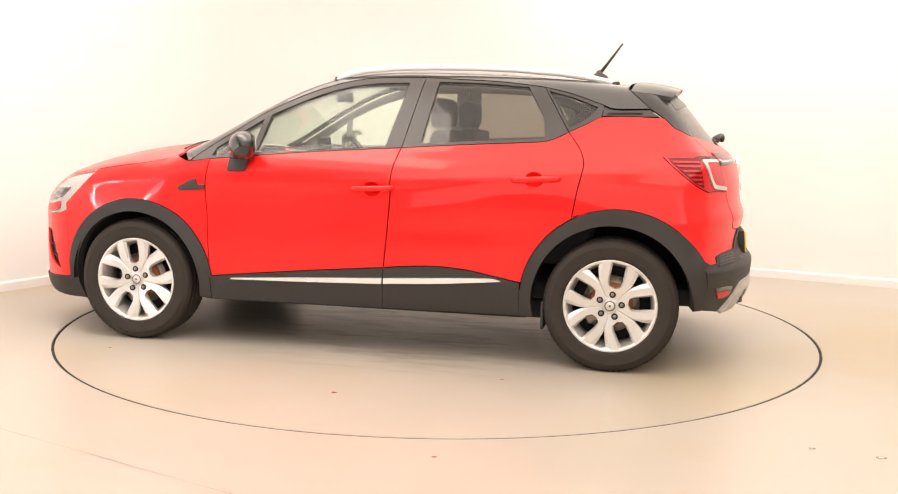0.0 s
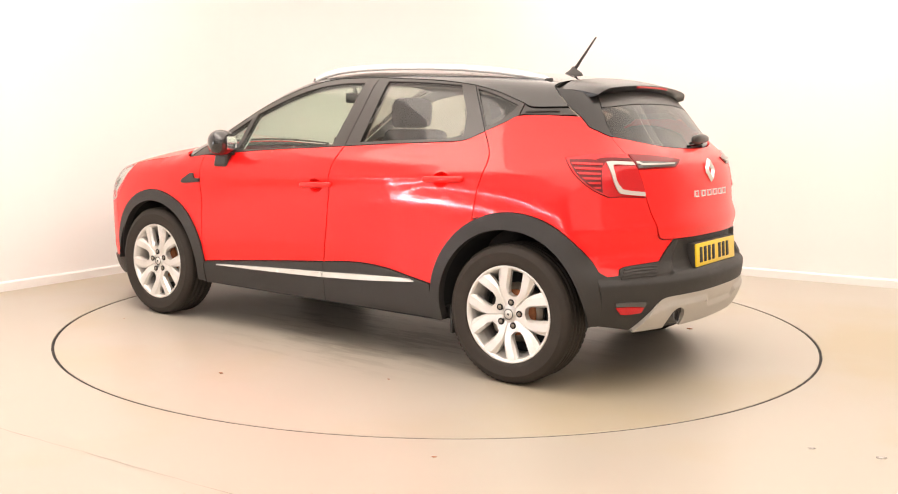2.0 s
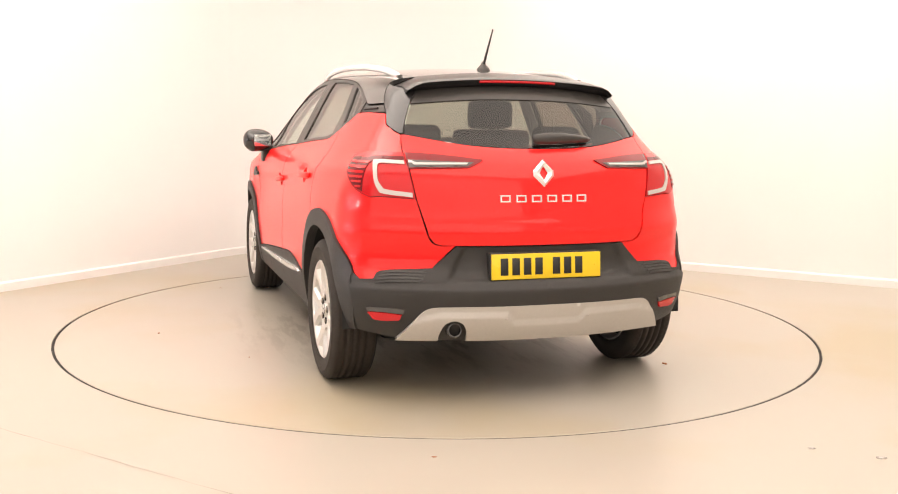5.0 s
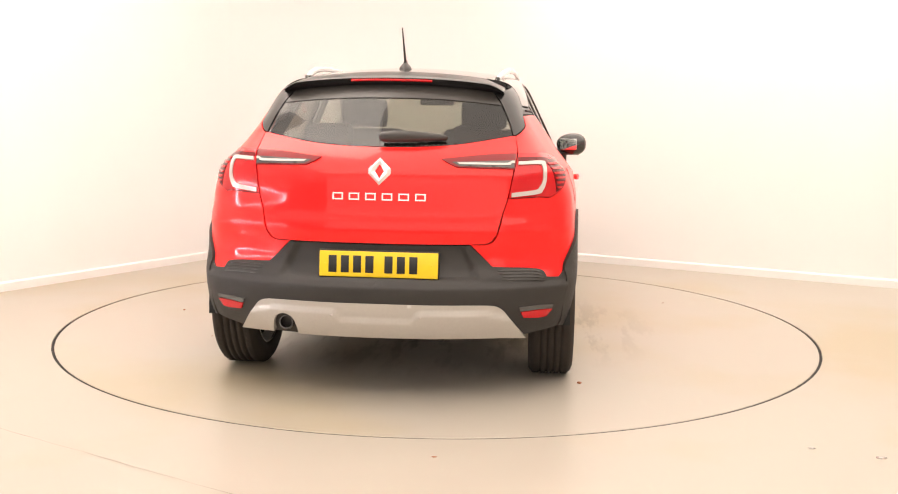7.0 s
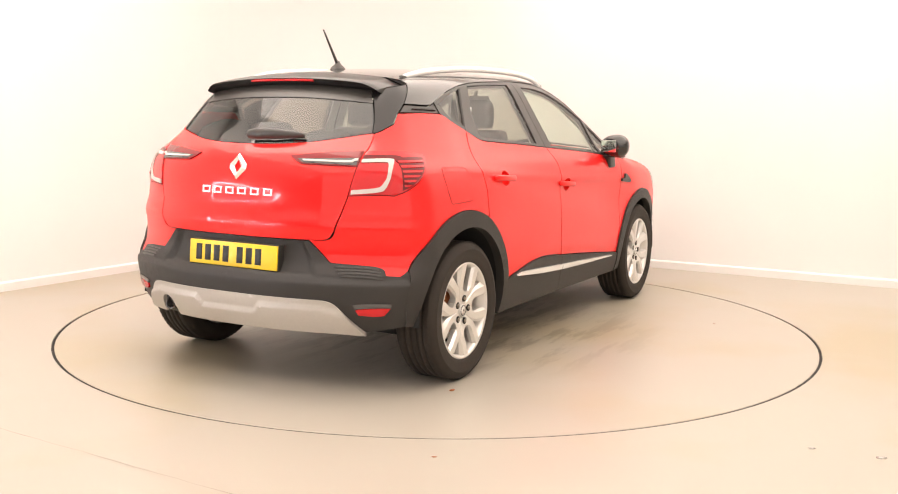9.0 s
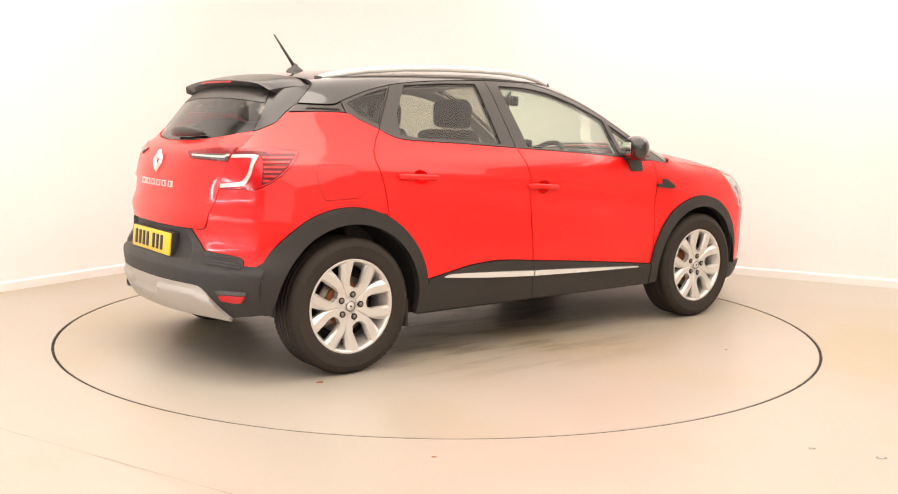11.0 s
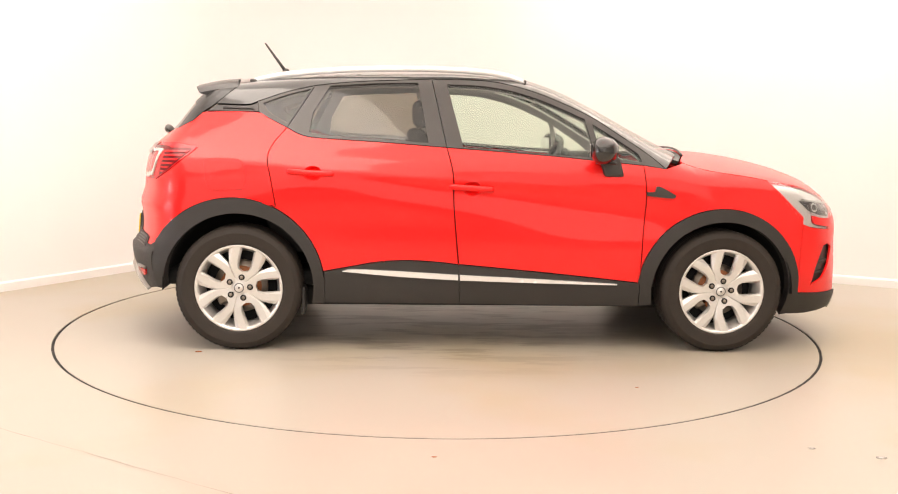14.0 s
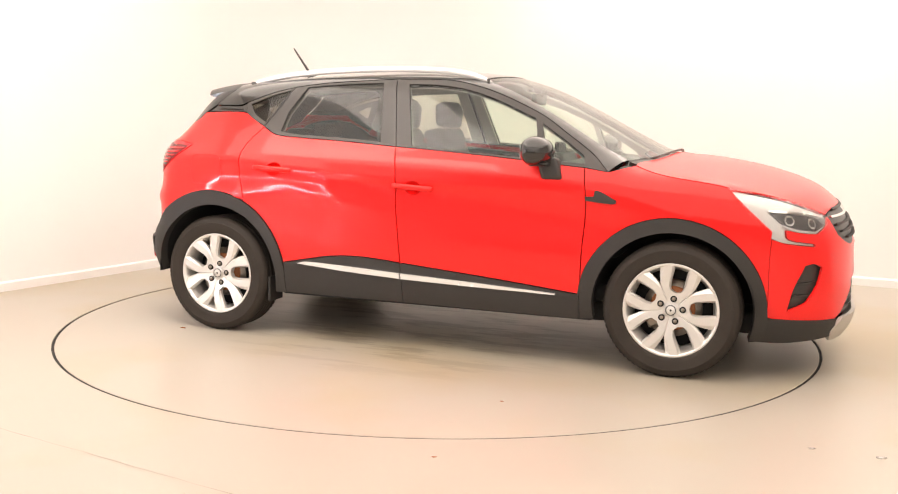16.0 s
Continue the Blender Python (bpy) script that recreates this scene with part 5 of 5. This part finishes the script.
def rounded(name, pts, lo, hi, material, parent, label="", bevel=0.03):
    """A side outline pulled across the car and rounded."""
    bm = bmesh.new()
    vs = [bm.verts.new((a, lo, b)) for a, b in pts]
    f = bm.faces.new(vs)
    ex = bmesh.ops.extrude_face_region(bm, geom=[f])
    for v in ex["geom"]:
        if isinstance(v, bmesh.types.BMVert):
            v.co.y = hi
    bmesh.ops.recalc_face_normals(bm, faces=bm.faces)
    bmesh.ops.bevel(bm, geom=bm.edges[:], offset=bevel, segments=3, profile=0.6, affect="EDGES")
    return part(name, bm, material, parent, label)


def seat(y):
    s = rounded("front_seat", [(0.32, 0.46), (0.34, 0.60), (-0.10, 0.56), (-0.325, 1.21), (-0.43, 1.19), (-0.22, 0.46)], y - 0.24, y + 0.24, SEAT, car, "dark grey fabric front seat", 0.04)
    rounded("headrest", [(-0.29, 1.205), (-0.275, 1.33), (-0.32, 1.385), (-0.39, 1.36), (-0.385, 1.22)], y - 0.135, y + 0.135, SEAT, s, "", 0.035)
    for dy in (-0.05, 0.05):
        tube("headrest_post", [(-0.365, y + dy, 1.12), (-0.345, y + dy, 1.24)], 0.006, CHROME, s, "", 8)


seat(0.36)
seat(-0.36)
bench = rounded("rear_bench", [(-0.62, 0.50), (-0.60, 0.62), (-1.02, 0.60), (-1.20, 1.08), (-1.32, 1.07), (-1.16, 0.50)], -0.62, 0.62, SEAT, car, "dark grey fabric rear bench", 0.04)
for y, h in ((0.38, 0), (0.0, -0.04), (-0.38, 0)):
    rounded("rear_headrest", [(-1.20, 1.07), (-1.19, 1.20 + h), (-1.23, 1.235 + h), (-1.30, 1.22 + h), (-1.29, 1.07)], y - 0.12, y + 0.12, SEAT, bench, "", 0.03)
rounded("dashboard", [(0.55, 0.55), (0.50, 0.98), (0.60, 1.045), (0.80, 1.05), (1.04, 1.02), (1.02, 0.55)], -0.68, 0.68, DASH, car, "soft black dashboard", 0.05)
block("centre_screen", (0.505, -0.10, 0.93), (0.535, 0.07, 1.14), INK, car, 0.012, "dark upright dashboard screen", 3)
rounded("instrument_hood", [(0.47, 1.02), (0.50, 1.085), (0.66, 1.09), (0.70, 1.02)], -0.53, -0.22, DASH, car, "black instrument hood", 0.02)
block("cabin_floor", (-1.75, -0.72, 0.33), (1.0, 0.72, 0.42), DARK, car, 0.03, "dark cabin floor")
block("load_cover", (-1.72, -0.62, 0.98), (-1.30, 0.62, 1.005), DASH, car, 0.01, "black parcel shelf")
panel("headlining", "top", [[(-1.34, 0.42), (-0.5, 0.49), (0.17, 0.51)], [(0.17, 0.51), (0.21, 0.0), (0.17, -0.51)], [(0.17, -0.51), (-0.5, -0.49), (-1.34, -0.42)]], LINER, car, -0.036, 0.012, 0, both=False, label="pale grey headlining")
panel("pillar_lining", "round", [("side", [(q, w - 0.012) for q, w in DRIP_FRONT[::-1]][1:]), ("side", [(q, w - 0.012) for q, w in DRIP_REAR[::-1]]), ("top", [(-0.93, 0.475), (-0.5, 0.50), (0.0, 0.515), (0.19, 0.525)]), ("top", W_SIDE[:-1])], LINER, car, -0.036, 0.010, 0, step=0.03, label="pale grey pillar lining")
panel("tailgate_lining", "rear", [[(0.55, 1.185), (0.30, 1.135), (0.0, 1.122)], [(0.0, 1.122), (0.0, 0.72)], [(0.0, 0.72), (0.50, 0.74)], [(0.50, 0.74), (0.55, 1.185)]], DASH, car, -0.035, 0.01, 0, both="join", label="black tailgate lining")


def steering():
    vs, fs, n, m = [], [], 40, 10
    for k in range(n):
        a = math.tau * k / n
        for j in range(m):
            b = math.tau * j / m
            r = 0.178 + 0.016 * math.cos(b)
            vs.append((0.016 * math.sin(b), r * math.cos(a), r * math.sin(a)))
    for k in range(n):
        for j in range(m):
            fs.append((k * m + j, k * m + (j + 1) % m, ((k + 1) % n) * m + (j + 1) % m, ((k + 1) % n) * m + j))
    w = raw("steering_wheel", vs, fs, DASH, car, "black leather steering wheel")
    w.matrix_local = pose(0.40, -0.36, 0.965, 0, 24, 0)
    block("wheel_boss", (0.0, -0.07, -0.06), (0.05, 0.07, 0.05), DASH, w, 0.02)
    for a in (0, 180, 270):
        q = radians(a)
        tube("wheel_spoke", [(0.02, 0.05 * math.cos(q), 0.05 * math.sin(q)), (0.0, 0.175 * math.cos(q), 0.175 * math.sin(q))], 0.016, ALLOY_DARK, w, "", 8, 1, (1, 0, 0))
    tube("steering_column", [(0.02, 0, 0), (0.25, 0, -0.02)], 0.035, DASH, w, "", 12)


steering()
inner_mirror = block("inside_mirror", (0.36, -0.115, 1.355), (0.395, 0.115, 1.42), DASH, car, 0.014, "black inside rear-view mirror", 3)
tube("mirror_stalk", [(0.385, 0, 1.40), (0.42, 0, 1.45)], 0.012, DASH, inner_mirror, "", 8)

# ---- specks of dirt ----
for x, y, r in ((0.09, 1.685, 0.010), (-1.32, -0.825, 0.014), (-0.62, 1.25, 0.006), (0.9, -1.5, 0.007), (1.55, 1.2, 0.006)):
    bm = bmesh.new()
    bmesh.ops.create_icosphere(bm, subdivisions=1, radius=r)
    for v in bm.verts:
        v.co = Vector((v.co.x * 1.6, v.co.y * random.uniform(0.5, 1.1), max(0, v.co.z * 0.4)))
    o = part("dirt_speck", bm, RUST, turntable, "small crumb of dirt")
    o.location = (x, y, 0.0005)
for x, y, r in ((-0.01, -2.46, 0.008), (1.70, -2.41, 0.016), (1.47, -2.31, 0.012)):
    bm = bmesh.new()
    bmesh.ops.create_icosphere(bm, subdivisions=1, radius=r)
    for v in bm.verts:
        v.co = Vector((v.co.x * 1.5, v.co.y * random.uniform(0.5, 1.1), max(0, v.co.z * 0.3)))
    o = part("dirt_speck", bm, RUST if r < 0.01 else LAMP_WHITE, None)
    o.location = (x, y, 0.0005)
    tagged(o, "small crumb of dirt on the floor", "dirt", "dirt crumbs on the floor")


# ---- light frame on the wall beside the turntable ----


def light_frame():
    """A thin glowing tube bent to a rounded oblong, fixed to the left-hand wall."""
    mid, w, h, r = CORNER + INTO * 10.2 + ALONG * 0.05, 3.0, 0.50, 0.40
    pts = []
    for cx, cz, a0 in ((w - r, h - r, 0), (-w + r, h - r, 90), (-w + r, -h + r, 180), (w - r, -h + r, 270)):
        for k in range(7):
            a = radians(a0 + 15 * k)
            pts.append(mid + INTO * (cx + r * math.cos(a)) + Vector((0, 0, 1.00 + cz + r * math.sin(a))))
    pts.append(pts[0])
    glow = mat("light_tube", (0.9, 0.9, 0.9), 0.4, emit=((0.9, 0.9, 1.0), 50.0))
    ob = tube("tube_light", pts, 0.018, glow, None, "", 8, 1.0, ALONG)
    tagged(ob, "glowing white light tube bent to a frame on the wall", "light tube")


light_frame()


def floor_joint():
    """A thin worn joint in the floor's coating."""
    rng = random.Random(8)
    vs, fs, n = [], [], 40
    for i in range(n + 1):
        u = i / n
        x, y = -3.0 + 2.9 * u + rng.uniform(-0.003, 0.003), -1.43 - 1.772 * u + rng.uniform(-0.003, 0.003)
        w = rng.uniform(0.0002, 0.0018)
        vs += [(x - w, y - w, 0.0012), (x + w, y + w, 0.0012)]
        if i:
            fs.append((2 * i - 2, 2 * i - 1, 2 * i + 1, 2 * i))
    ob = raw("floor_joint", vs, fs, mat("worn_joint", (0.35, 0.30, 0.25), 0.7, 0, 0, 9, 0.4), None, "")
    tagged(ob, "thin worn brown joint in the painted floor", "floor joint", kind="structure")


floor_joint()


# ---- what moves ----
TURN = [166.58, 160.92, 155.18, 149.54, 143.66, 137.83, 131.90, 126.12, 120.20, 114.16, 108.08, 102.02, 96.03, 90.23, 84.18, 78.35, 72.34, 66.55,
        60.46, 54.50, 48.52, 42.56, 36.65, 30.82, 24.99, 19.28, 13.55, 7.79, 2.06, -3.70, -9.56, -15.43, -21.43]


def motions():
    """The turntable and the car on it turn clockwise together; rows every half second."""
    walk(turntable, [(t * 0.5, pose(0, 0, 0, 0, 0, a)) for t, a in enumerate(TURN)])
    walk(car, [(t * 0.5, pose(0, 0, 0, 0, 0, a) @ pose(0.211, 0.092, 0)) for t, a in enumerate(TURN)])


motions()
